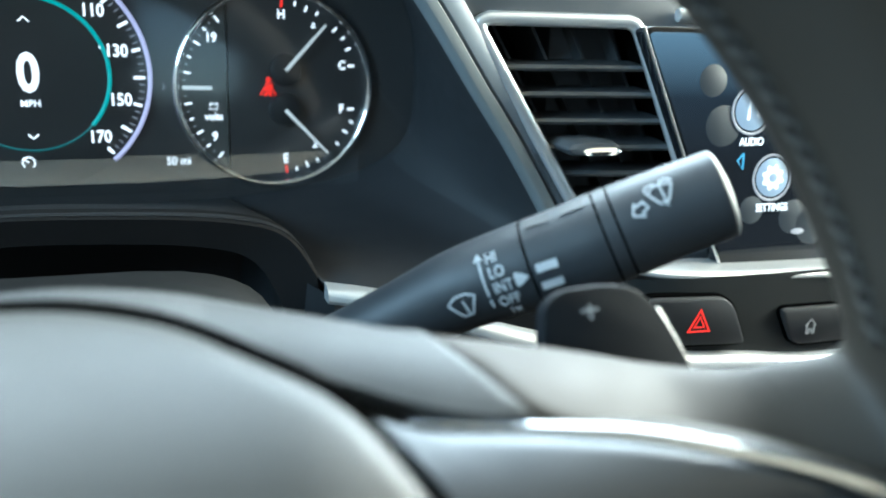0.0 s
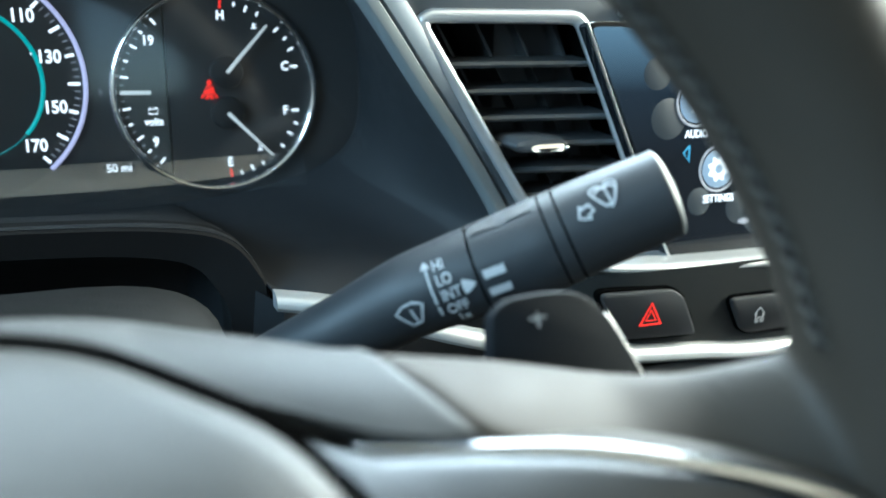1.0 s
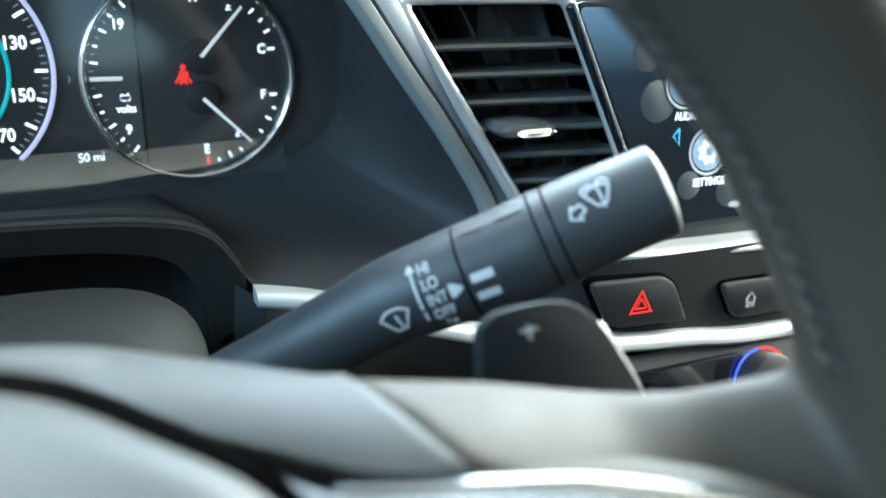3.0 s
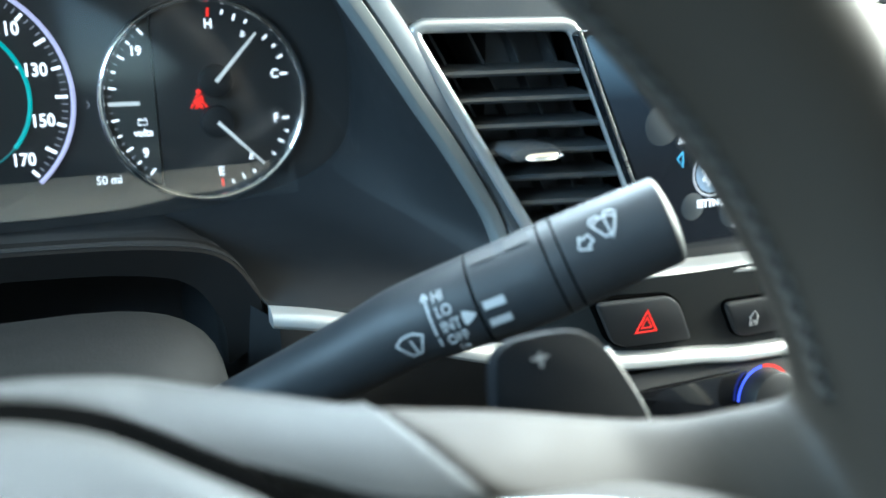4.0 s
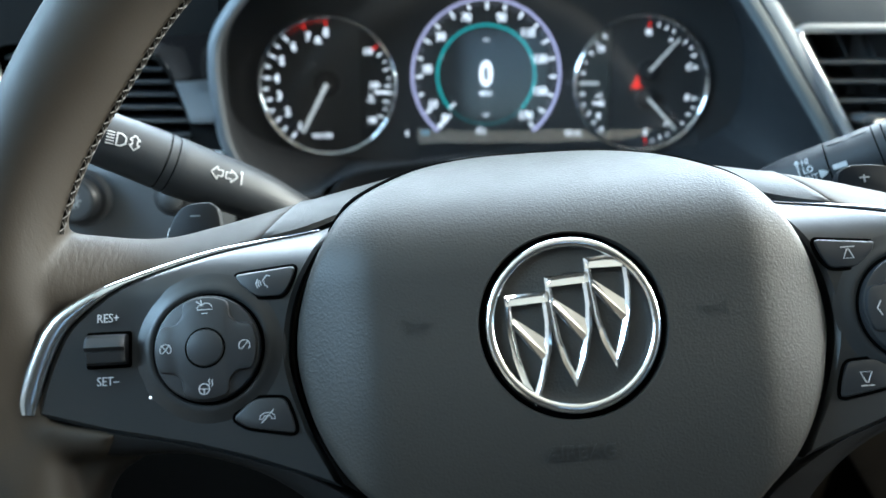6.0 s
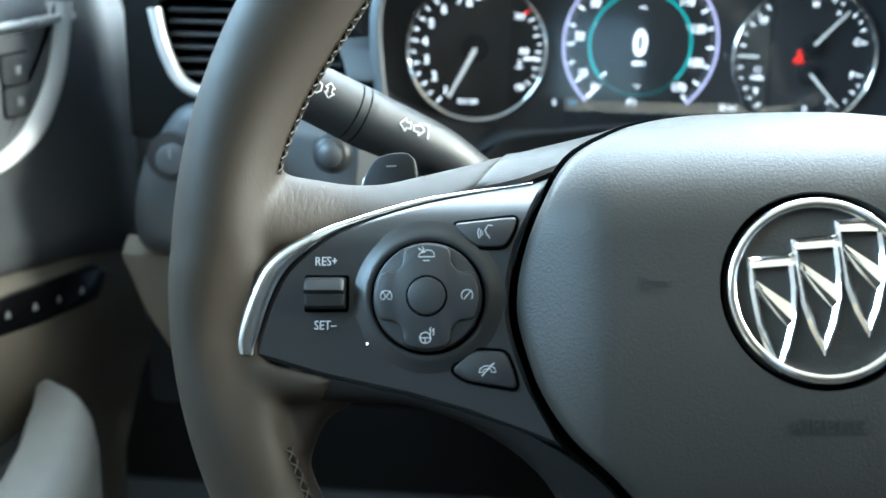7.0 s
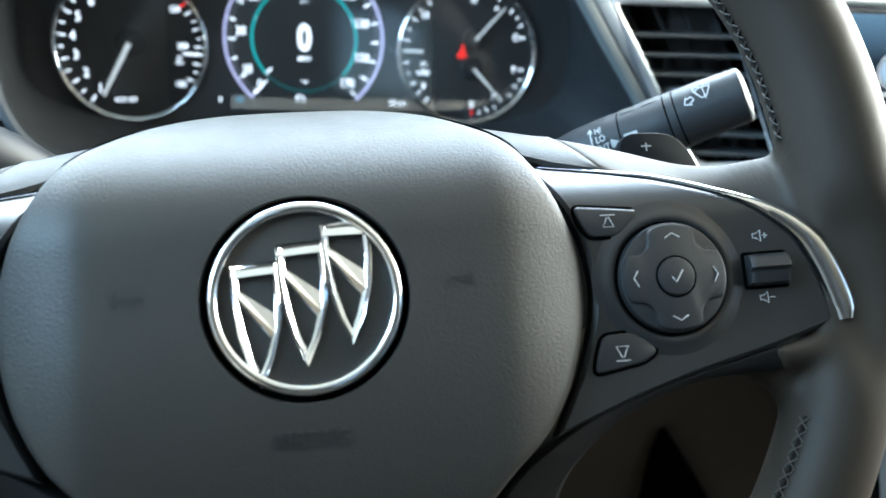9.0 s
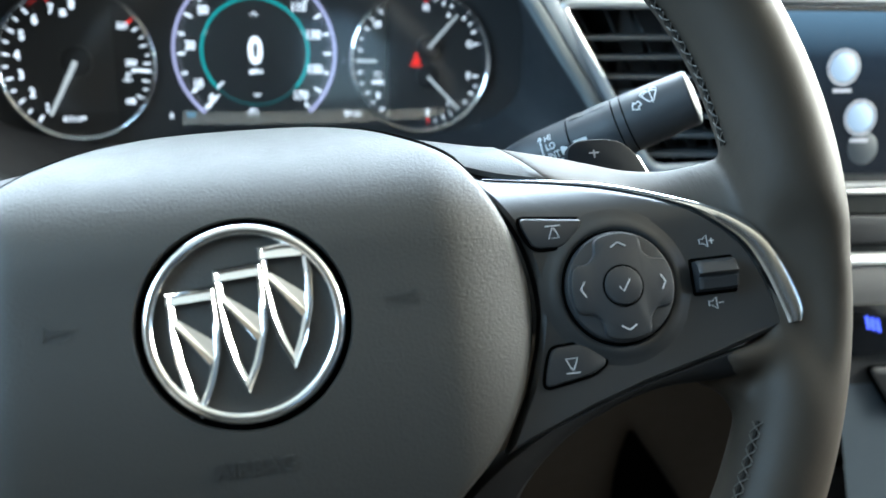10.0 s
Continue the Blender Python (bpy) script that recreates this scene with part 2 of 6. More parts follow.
def skin(rings, closed=True, cap=True, bm=None):
    """A surface through rings of points."""
    bm = bm or bmesh.new()
    vs = [[bm.verts.new(p) for p in r] for r in rings]
    n = len(vs[0])
    for a, b in zip(vs, vs[1:]):
        for i in range(n if closed else n - 1):
            j = (i + 1) % n
            bm.faces.new((a[i], a[j], b[j], b[i]))
    if cap and closed:
        bm.faces.new(vs[0])
        bm.faces.new(vs[-1])
    return bm


def tube(path, radius, n=16, closed=False, flat=1.0, normal=None, bm=None, cap=True):
    """A tube along path; radius is a number or one for each point; flat squeezes it along normal."""
    p = [Vector(q) for q in path]
    rings = []
    up = Vector(normal or (0.13, 0.27, 0.95)).normalized()
    for i, q in enumerate(p):
        a = p[(i - 1) % len(p)] if closed else p[max(i - 1, 0)]
        b = p[(i + 1) % len(p)] if closed else p[min(i + 1, len(p) - 1)]
        d = (b - a).normalized()
        s = d.cross(up).normalized()
        u = s.cross(d)
        r = radius[i] if isinstance(radius, (list, tuple)) else radius
        rings.append([q + s * r * math.cos(k) + u * r * flat * math.sin(k) for k in (2 * math.pi * j / n for j in range(n))])
    if closed:
        rings.append(rings[0])
        bm = skin(rings, cap=False, bm=bm)
        bmesh.ops.remove_doubles(bm, verts=bm.verts, dist=1e-7)
        return bm
    return skin(rings, cap=cap, bm=bm)


def inset(poly, d):
    """A closed outline drawn in by d (counter-clockwise outlines shrink)."""
    out, n = [], len(poly)
    for i in range(n):
        a, b, c = Vector(poly[i - 1][:2]), Vector(poly[i][:2]), Vector(poly[(i + 1) % n][:2])
        n1 = Vector((-(b - a).y, (b - a).x)).normalized()
        n2 = Vector((-(c - b).y, (c - b).x)).normalized()
        m = n1 + n2
        m = m / max(0.4, m.dot(m) / 2) if m.length > 1e-9 else n1
        out.append(b + m * d)
    return out


def area(poly):
    return sum(a[0] * b[1] - b[0] * a[1] for a, b in zip(poly, [*poly[1:], poly[0]])) / 2


def plate(poly, z0, z1, m=None, bevel=0.0008, surf=None, bm=None):
    """An outline raised from z0 to z1 with a rounded upper edge; surf(x, y) adds the height of the ground under it."""
    poly = [Vector(p[:2]) for p in poly]
    if area(poly) < 0:
        poly.reverse()
    f = surf or (lambda x, y: 0.0)
    rings = []
    for d, z in ((0, z0), (0, z1 - bevel), (bevel * 0.3, z1 - bevel * 0.3), (bevel, z1)):
        q = inset(poly, d) if d else poly
        rings.append([Vector((p.x, p.y, z + f(p.x, p.y))) for p in q])
    if m:
        rings = [[m @ v for v in r] for r in rings]
    return skin(rings, bm=bm)


def dome(outline, centre, height, m=None, rings=24, edge=0.003, skirt=0.004):
    """A surface height(x, y) over a star-shaped outline of (x, y), rolled over at its edge."""
    c = Vector(centre)
    out = []
    for i in range(rings + 1):
        s = 0.02 + 0.98 * i / rings
        ring = []
        for p in outline:
            q = c + (Vector(p[:2]) - c) * s
            gap = (Vector(p[:2]) - q).length
            drop = edge - math.sqrt(max(0.0, edge ** 2 - max(0.0, edge - gap) ** 2)) if edge else 0
            ring.append(Vector((q.x, q.y, height(q.x, q.y) - drop)))
        out.append(ring)
    out.append([Vector((p[0], p[1], out[-1][k].z - skirt)) for k, p in enumerate(outline)])
    if m:
        out = [[m @ v for v in r] for r in out]
    bm = skin(out, cap=False)
    bm.faces.new(list(reversed(bm.verts[:len(outline)])))
    return bm


def stroke(lines, width, z=0.0, m=None, bm=None, closed=False, thick=0.0002):
    """Flat printed lines: each is a list of (x, y)."""
    bm = bm or bmesh.new()
    for line in lines:
        p = [Vector(q[:2]) for q in line]
        n = len(p)
        left, right = [], []
        for i in range(n):
            a, b = (p[i - 1], p[(i + 1) % n]) if closed else (p[max(i - 1, 0)], p[min(i + 1, n - 1)])
            d = (b - a).normalized() if (b - a).length > 1e-9 else Vector((1, 0))
            s = Vector((-d.y, d.x)) * width / 2
            left.append(p[i] + s)
            right.append(p[i] - s)
        rows = []
        for zz in (z, z + thick):
            rows.append([Vector((q.x, q.y, zz)) for q in left])
            rows.append([Vector((q.x, q.y, zz)) for q in right])
        mm = m or Matrix()
        v = [[bm.verts.new(mm @ q) for q in r] for r in rows]
        rng = range(n if closed else n - 1)
        for i in rng:
            j = (i + 1) % n
            bm.faces.new((v[2][i], v[2][j], v[3][j], v[3][i]))
            bm.faces.new((v[0][i], v[0][j], v[2][j], v[2][i]))
            bm.faces.new((v[1][i], v[1][j], v[3][j], v[3][i]))
        if not closed:
            for i in (0, n - 1):
                bm.faces.new((v[0][i], v[1][i], v[3][i], v[2][i]))
    return bm


def fill(poly, z, m=None, bm=None, thick=0.0002):
    return plate(poly, z, z + thick, m, bevel=thick * 0.3, bm=bm)


def circle(cx, cy, r, n=48, a0=0.0, a1=360.0, full=True):
    k = n if full else n - 1
    return [(cx + r * math.cos(radians(a0 + (a1 - a0) * i / k)), cy + r * math.sin(radians(a0 + (a1 - a0) * i / k))) for i in range(n)]


def ring(cx, cy, r, w, z, m, n=96, h=None):
    """A rounded ring lying in the plane of m."""
    h = h or w
    bm = bmesh.new()
    rings = []
    for i in range(n):
        a = 2 * math.pi * i / n
        rings.append([m @ Vector((cx + (r + w * math.cos(b)) * math.cos(a), cy + (r + w * math.cos(b)) * math.sin(a), z + h * math.sin(b)))
                      for b in (2 * math.pi * j / 12 for j in range(12))])
    rings.append(rings[0])
    skin(rings, cap=False, bm=bm)
    bmesh.ops.remove_doubles(bm, verts=bm.verts, dist=1e-7)
    return bm


def words(name, s, size, m, material, parent, label="", local=False, align="CENTER", wide=1.0, bold=0.012):
    cu = bpy.data.curves.new("lettering", "FONT")
    cu.body, cu.size, cu.align_x, cu.align_y, cu.extrude = s, size, align, "CENTER", 0.00012
    cu.offset = size * bold
    cu.resolution_u = 3
    ob = bpy.data.objects.new("lettering", cu)
    me = bpy.data.meshes.new_from_object(ob)
    bpy.data.objects.remove(ob)
    bpy.data.curves.remove(cu)
    bm = bmesh.new()
    bm.from_mesh(me)
    bpy.data.meshes.remove(me)
    bmesh.ops.transform(bm, matrix=m @ Matrix.Diagonal((wide, 1, 1, 1)), verts=bm.verts)
    return part(name, bm, material, parent, label, local, smooth=False)


def box(x0, x1, y0, y1, z0, z1, bevel=0.0, m=None, seg=2):
    bm = bmesh.new()
    bmesh.ops.create_cube(bm, size=1, matrix=Matrix.Translation(((x0 + x1) / 2, (y0 + y1) / 2, (z0 + z1) / 2)) @ Matrix.Diagonal((x1 - x0, y1 - y0, z1 - z0, 1)))
    if bevel:
        bmesh.ops.bevel(bm, geom=bm.edges[:], offset=bevel, segments=seg, affect="EDGES", profile=0.6)
    if m:
        bmesh.ops.transform(bm, matrix=m, verts=bm.verts)
    return bm


def at(x, y, z=0.0, turn=0.0):
    return pose(x, y, z, 0, 0, turn)


# the cabin that closes the place: floor, roof, glass, ground
def cabin():
    g = part("ground", box(-40, 40, -40, 40, -0.42, -0.40), ASPHALT, None, "sunlit grey asphalt round the parked car", kind="structure", category="ground")
    part("floor", box(-0.75, 1.05, -1.6, 1.0, -0.03, 0.0), CARPET, None, "dark carpeted cabin floor", kind="structure", category="floor")
    part("ceiling", box(-0.75, 1.05, -1.6, 0.26, 1.20, 1.24, 0.01), HEADLINER, None, "pale cloth headliner over the seats", kind="structure", category="ceiling")
    # unseen wall added to cut light from behind; its opening hazes the dials' lens
    for x0, x1, z0, z1 in ((-0.75, 1.05, -0.03, 0.86), (-0.75, 0.06, 0.86, 1.10), (0.30, 1.05, 0.86, 1.10), (-0.75, 1.05, 1.10, 1.20)):
        part("wall_rear", box(x0, x1, -1.66, -1.6, z0, z1), CARPET, None, "unseen dark rear wall, its opening placed for the lens reflection", kind="structure", category="wall")
    part("wall_right", box(1.0, 1.05, -1.6, 1.0, -0.03, 0.80), DARKTRIM, None, "dark lower side of the cabin", kind="structure", category="wall")
    for x0 in (-0.75, 1.0):
        part("wall_side", box(x0, x0 + 0.05, -1.6, -0.55, 0.40 if x0 < 0 else 0.80, 1.20), CARPET, None, "dark cloth rear quarter of the cabin", kind="structure", category="wall")
    part("wall_left", box(-0.75, -0.70, -1.6, 1.0, -0.03, 0.40), DARKTRIM, None, "dark lower side of the cabin", kind="structure", category="wall")
    for side, x in (("left", -0.71), ("right", 0.99)):
        part("trim", tube([(x, 0.24, 1.20), (x, 0.60, 1.02), (x, 0.98, 0.80)], 0.035), HEADLINER, None, "windscreen pillar in pale cloth", kind="structure", category="pillar")
        part("trim", box(x - 0.03, x + 0.03, -0.55, -0.42, 0.4, 1.2, 0.01), HEADLINER, None, "centre pillar in pale cloth", kind="structure", category="pillar")
    part("wall_front", box(-0.75, 1.05, 0.96, 1.0, -0.03, 0.80), UNDERDASH, None, "bulkhead ahead of the dash, shade in its dark colour", kind="structure", category="wall")


# steering wheel, in its own axes: x right, y up along its face, z towards the driver
WHEEL = pose(0, 0, 0.65, 66, -3.6, 0)
wheel = thing("steering_wheel", WHEEL, "dark leather steering wheel with chrome trim and round emblem", "steering wheel")


def face_height(x, u):
    """The dark spoke panels: flat in the middle, falling away to the top."""
    return -34 * max(0.0, u - 0.02) ** 2 + 0.003 * max(0.0, min(1.0, (abs(x) - 0.14) / 0.03))


def cover_height(x, u):
    s = 0.0016 * math.log(1 + math.exp((abs(x) - 0.061) / 0.0016))
    t = max(0.0, u - 0.020)
    b, c = max(0.0, -0.008 - u), max(0.0, -0.055 - u)
    return 0.0142 - 0.26 * s - 9 * s * s - 17.8 * t * t - 2.6 * b * b - 8 * c * c


def mirror(pts, side):
    return [(p[0] * side, *p[1:]) for p in pts]


COVER_EDGE = [(0, 0.0735), (0.0245, 0.0723), (0.0435, 0.067), (0.0575, 0.0585), (0.070, 0.0485), (0.0788, 0.033), (0.0855, 0.0155), (0.0878, 0.001),
              (0.0862, -0.011), (0.0808, -0.027), (0.0717, -0.0415), (0.0585, -0.054), (0.0488, -0.066), (0.0415, -0.082), (0.033, -0.094), (0.017, -0.099)]
CHROME_OUT = [(0.0815, 0.0452), (0.1045, 0.0408), (0.1205, 0.0372), (0.1425, 0.0292), (0.1582, 0.0211), (0.1675, 0.0128), (0.1731, 0.001), (0.1763, -0.0105), (0.1747, -0.0152)]
CHROME_IN = [(0.0815, 0.0442), (0.1045, 0.0391), (0.1205, 0.0348), (0.1425, 0.0263), (0.1545, 0.0178), (0.1613, 0.0105), (0.1658, 0.0005), (0.1691, -0.0110), (0.1701, -0.0155)]
LOW_EDGE = [(0.1701, -0.0158), (0.149, -0.0222), (0.1206, -0.0288), (0.1014, -0.0345), (0.0835, -0.0410), (0.0745, -0.0445)]


def chrome_x(u):
    """How far out the chrome trim reaches at the height u."""
    pts = sorted((p[1], p[0]) for p in CHROME_OUT)
    if u <= pts[0][0]:
        return pts[0][1]
    for (u0, x0), (u1, x1) in zip(pts, pts[1:]):
        if u <= u1:
            return x0 + (x1 - x0) * (u - u0) / (u1 - u0)
    return pts[-1][1]


RIM_X, RIM_U, RIM_H, RIM_R, RIM_T, RIM_DEEP, RIM_TILT = -0.0032, 0.0130, -0.0035, 0.1826, 0.0158, 0.0190, 0.11


def rim_point(a, b, lift=0.0):
    """A point of the rim at the angle a round the wheel and b round its grip (0 outside, 90 towards the driver)."""
    thick = RIM_T + 0.0012 * math.exp(-((math.degrees(a) % 180 - 10) / 14) ** 2) + lift
    first, span = (8, 26) if math.cos(a) < 0 else (16, 34)
    grow = max(0.0, min(1.0, (math.degrees(math.asin(math.sin(a))) - first) / span))
    grow = grow * grow * (3 - 2 * grow)
    rr = RIM_R + thick * math.cos(b) - grow * (0.0015 if math.cos(b) > 0 else 0.0015 + 0.0058 * -math.cos(b))
    x, u, h = RIM_X + rr * math.cos(a), RIM_U + rr * math.sin(a), RIM_H + RIM_TILT * RIM_R * math.sin(a) + (thick + RIM_DEEP - RIM_T) * math.sin(b)
    out = max(0.0, u - 0.028, -0.018 - u)
    top = 0.0046 + 0.85 * max(0.0, abs(x) - chrome_x(u) - 0.0005) + 0.036 * min(1.0, out / 0.055) ** 1.4
    k = 0.0036
    low = h - k * math.log(1 + math.exp(min(30.0, (h - top) / k)))
    return Vector((x, u, low if math.sin(b) > -0.3 else h))


def build_rim():
    n, k = 220, 28
    rings = [[rim_point(2 * math.pi * i / n, 2 * math.pi * j / k) for j in range(k)] for i in range(n)]
    rings.append(rings[0])
    skin(rings, cap=False, bm=leather)
    bmesh.ops.remove_doubles(leather, verts=leather.verts, dist=1e-7)
    rim = part("rim", leather, LEATHER, wheel, "dark grey smooth leather rim and spokes", local=True)
    melt = rim.modifiers.new("melt", "REMESH")
    melt.mode, melt.voxel_size, melt.use_smooth_shade = "VOXEL", 0.0013, True
    soft = rim.modifiers.new("soft", "SMOOTH")
    soft.factor, soft.iterations = 0.5, 34
    for a0, a1 in ((11, 64), (116, 169), (-62, -20), (200, 242)):
        bm = bmesh.new()
        line = 184 if a1 < 180 and a0 > 0 else 152
        seam = [rim_point(radians(a0 + (a1 - a0) * i / 40), radians(line), 0.0001) for i in range(41)]
        tube(seam, 0.0007, 6, bm=bm)
        part("seam", bm, SEAM, rim, "sunken leather seam", local=True)
        bm = bmesh.new()
        count = int(abs(a1 - a0) / 1.5)
        for i in range(count):
            a = radians(a0 + (a1 - a0) * (i + 0.5) / count)
            da = radians(0.62)
            for s in (1, -1):
                ends = [rim_point(a - da * s, radians(line - 6), 0.0004), rim_point(a, radians(line), 0.0009), rim_point(a + da * s, radians(line + 6), 0.0004)]
                tube(ends, 0.00027, 6, bm=bm)
        part("stitching", bm, THREAD, rim, "grey crossed stitching along the seam", local=True)


# section of the spoke's shoulder: a flat slope rising away from the driver
SLOPE = spline([(1.0, -0.75, 0), (0.86, -0.38, 0), (0.10, 0.38, 0), (-0.80, 0.95, 0), (-1.0, 0.72, 0), (-1.0, -0.1, 0), (-0.9, -0.85, 0), (0.1, -1.0, 0), (0.8, -1.0, 0)], 24, True)


def build_spokes():
    for side in (1, -1):
        def sway(pts):
            return [(x - 0.0019 * max(0.0, min(1.0, (abs(x) - 0.115) / 0.045)), *rest) for x, *rest in mirror(pts, side)]
        out, inn = sway(CHROME_OUT), sway(CHROME_IN)
        edge = [(0.0752, 0.0478), (0.0815, 0.0335), (0.0883, 0.0160), (0.0905, 0.001), (0.0889, -0.0115), (0.0834, -0.028)]
        outline = spline(mirror([(p[0], p[1], 0) for p in edge], side), 36)
        outline += [Vector((*p, 0)) for p in reversed(sway(LOW_EDGE))]
        outline += spline([(*p, 0) for p in reversed(inn)], 40)
        panel = part("spoke_panel", dome(outline, (0.125 * side, 0.002), face_height, rings=22, edge=0.0014, skirt=0.006), PANEL, wheel, "satin black switch panel", local=True)
        # chrome trim: narrow along the top, broad at its tip
        a, b = spline([(*p, 0) for p in out], 60), spline([(*p, 0) for p in inn], 60)
        rings = []
        for p, q in zip(a, b):
            tip = max(0.0, min(1.0, (abs(p.x) - 0.135) / 0.03))
            row = []
            for f, lift in ((0, -0.002), (0, 0.0004 - 0.0004 * (1 - tip)), (0.15, 0.0012 - 0.0004 * (1 - tip)), (0.5, 0.0017 - 0.0006 * (1 - tip)), (0.85, 0.0012), (1, 0.0004), (1, -0.003)):
                v = p.lerp(q, f)
                level = face_height(v.x, v.y) * (0.2 + 0.8 * tip) + face_height(q.x, q.y) * 0.8 * (1 - tip)
                row.append(Vector((v.x, v.y, level + lift + 0.0006 - 0.0024 * (1 - tip))))
            rings.append(row)
        part("chrome_trim", skin(rings), POLISH, wheel, "polished silver trim round the switches", local=True)
        # the leather's edge drawn up to the trim
        rings = []
        for p, q in list(zip(a, b))[:44]:
            rings.append([Vector((v.x, v.y, face_height(v.x, v.y) + lift)) for v, lift in ((p.lerp(q, -1.1), -0.0105), (p.lerp(q, -0.5), -0.0068), (p.lerp(q, -0.02), -0.0003), (p.lerp(q, 0.1), -0.004))])
        part("trim_edge", skin(rings, closed=False, cap=False), LEATHER, wheel, "leather edge along the trim", local=True)
        # leather shoulder from the seam to the rim, and the grained cap beside the cover
        path = [(0.0956, 0.0497, -0.0277), (0.110, 0.0442, -0.0265), (0.122, 0.0398, -0.0250), (0.134, 0.0355, -0.0228), (0.146, 0.0326, -0.0205), (0.158, 0.0314, -0.0155), (0.172, 0.0300, -0.0080)]
        if side > 0:
            path = [(x, u - 0.0036 * max(0.0, min(1.0, (x - 0.112) / 0.04)), z - 0.0018 * max(0.0, min(1.0, (x - 0.112) / 0.04))) for x, u, z in path]
        wide = [0.0090, 0.0087, 0.0085, 0.0085, 0.0093, 0.0117, 0.0180]
        deep = [0.0125, 0.0125, 0.0125, 0.0124, 0.0124, 0.0128, 0.0140]
        for name, pth, wd, dp in (("shoulder", path, wide, deep), ("shoulder_cap", [(-0.0015, 0.0758, -0.0580), (0.0245, 0.0744, -0.0570), (0.0460, 0.0696, -0.0526), (0.0612, 0.0632, -0.0450), (0.0748, 0.0572, -0.0374), (0.086, 0.0522, -0.0310), (0.0972, 0.0493, -0.0278)], [0.0017, 0.0017, 0.0022, 0.0042, 0.0068, 0.0090, 0.0092], [0.0060, 0.0060, 0.0065, 0.0080, 0.0110, 0.0125, 0.0127])):
            count = 26 if name == "shoulder" else 60
            centre = spline(pth, count)
            ws = spline([(w, d, 0) for w, d in zip(wd, dp)], count)
            rings = []
            for i, (c, s) in enumerate(zip(centre, ws)):
                d = (centre[min(i + 1, count - 1)] - centre[max(i - 1, 0)]).normalized()
                v = Vector((0, 0, 1)).cross(d).normalized().lerp(Vector((-0.12, 0.99, 0)), max(0.0, 1 - i / 22) if name == "shoulder" else max(0.0, (i - 30) / 29)).normalized()
                lean = max(0.0, 1 - (i if name == "shoulder" else 59 - i) / 12)
                close = 1 - (0.12 if name == "shoulder" and i == 0 else 0) - (0.10 if name == "shoulder_cap" and i == 59 else 0)
                pts = []
                full = max(0.0, min(1.0, (i - 12) / 12)) if name == "shoulder" else max(0.0, min(1.0, (30 - i) / 14))
                for j in range(24):
                    k = 2 * math.pi * j / 24
                    across, deep_by = SLOPE[j].lerp(Vector((math.cos(k), math.sin(k), 0)), full)[:2]
                    shear = d * (-0.58 * lean * s.x * across)
                    pts.append(c + shear + v * s.x * close * across + Vector((0, 0, 1)) * s.y * close * deep_by)
                rings.append([Vector((p.x * side, p.y, p.z)) for p in pts])
            if name == "shoulder":
                skin(rings, bm=leather)
            else:
                part(name, skin(rings), CAP, wheel, "grained spoke cap", local=True)
        # lower arm between the switch panel and the open gap
        a = [(0.180, -0.0170), (0.166, -0.0186), (0.149, -0.0224), (0.1206, -0.0290), (0.1014, -0.0347), (0.0835, -0.0412), (0.0630, -0.054), (0.0515, -0.068), (0.0450, -0.084), (0.043, -0.11), (0.045, -0.15)]
        b = [(0.182, -0.0330), (0.166, -0.0310), (0.148, -0.0308), (0.1256, -0.0312), (0.1065, -0.0368), (0.0915, -0.0450), (0.0795, -0.0560), (0.0725, -0.070), (0.0665, -0.088), (0.064, -0.11), (0.066, -0.15)]
        pa, pb = (spline([(x * side, y, 0) for x, y in q], 60) for q in (a, b))
        rings = []
        for i, (p, q) in enumerate(zip(pa, pb)):
            fall = 0.012 * max(0.0, (i - 30) / 30) + 0.001 * max(0.0, (9 - i) / 9)
            row = []
            for f, z in ((0, -0.020), (0, -0.0012), (0.06, -0.0002), (0.5, -0.0010), (0.85, -0.0034), (1, -0.0085), (1, -0.020)):
                v = p.lerp(q, f)
                row.append(Vector((v.x, v.y, z - fall + face_height(v.x, v.y))))
            rings.append(row)
        cut = max(i for i, p in enumerate(pa) if abs(p.x) > 0.1455)
        skin([[p + Vector((0, 0, 0.0022)) for p in row] for row in rings[:cut + 1]], bm=leather)
        # near-black material: the shade low on the wheel is put into its colour
        part("lower_trim", skin(rings[cut - 1:]), ARCH, wheel, "grained trim along the open gap", local=True)
        # rounded web of leather in the corner of the gap
        web = [(p.x, p.y) for p in spline([(x * side, u, 0) for x, u in ((0.144, -0.026), (0.174, -0.024), (0.177, -0.058), (0.1605, -0.054), (0.1562, -0.046), (0.1540, -0.040), (0.1495, -0.0345), (0.1435, -0.0315))], 40, True)]
        plate(web, -0.020, -0.0055, bevel=0.0055, bm=leather)
        build_switches(side, panel)
        build_paddle(side)


def ground(x, u):
    return face_height(x, u)


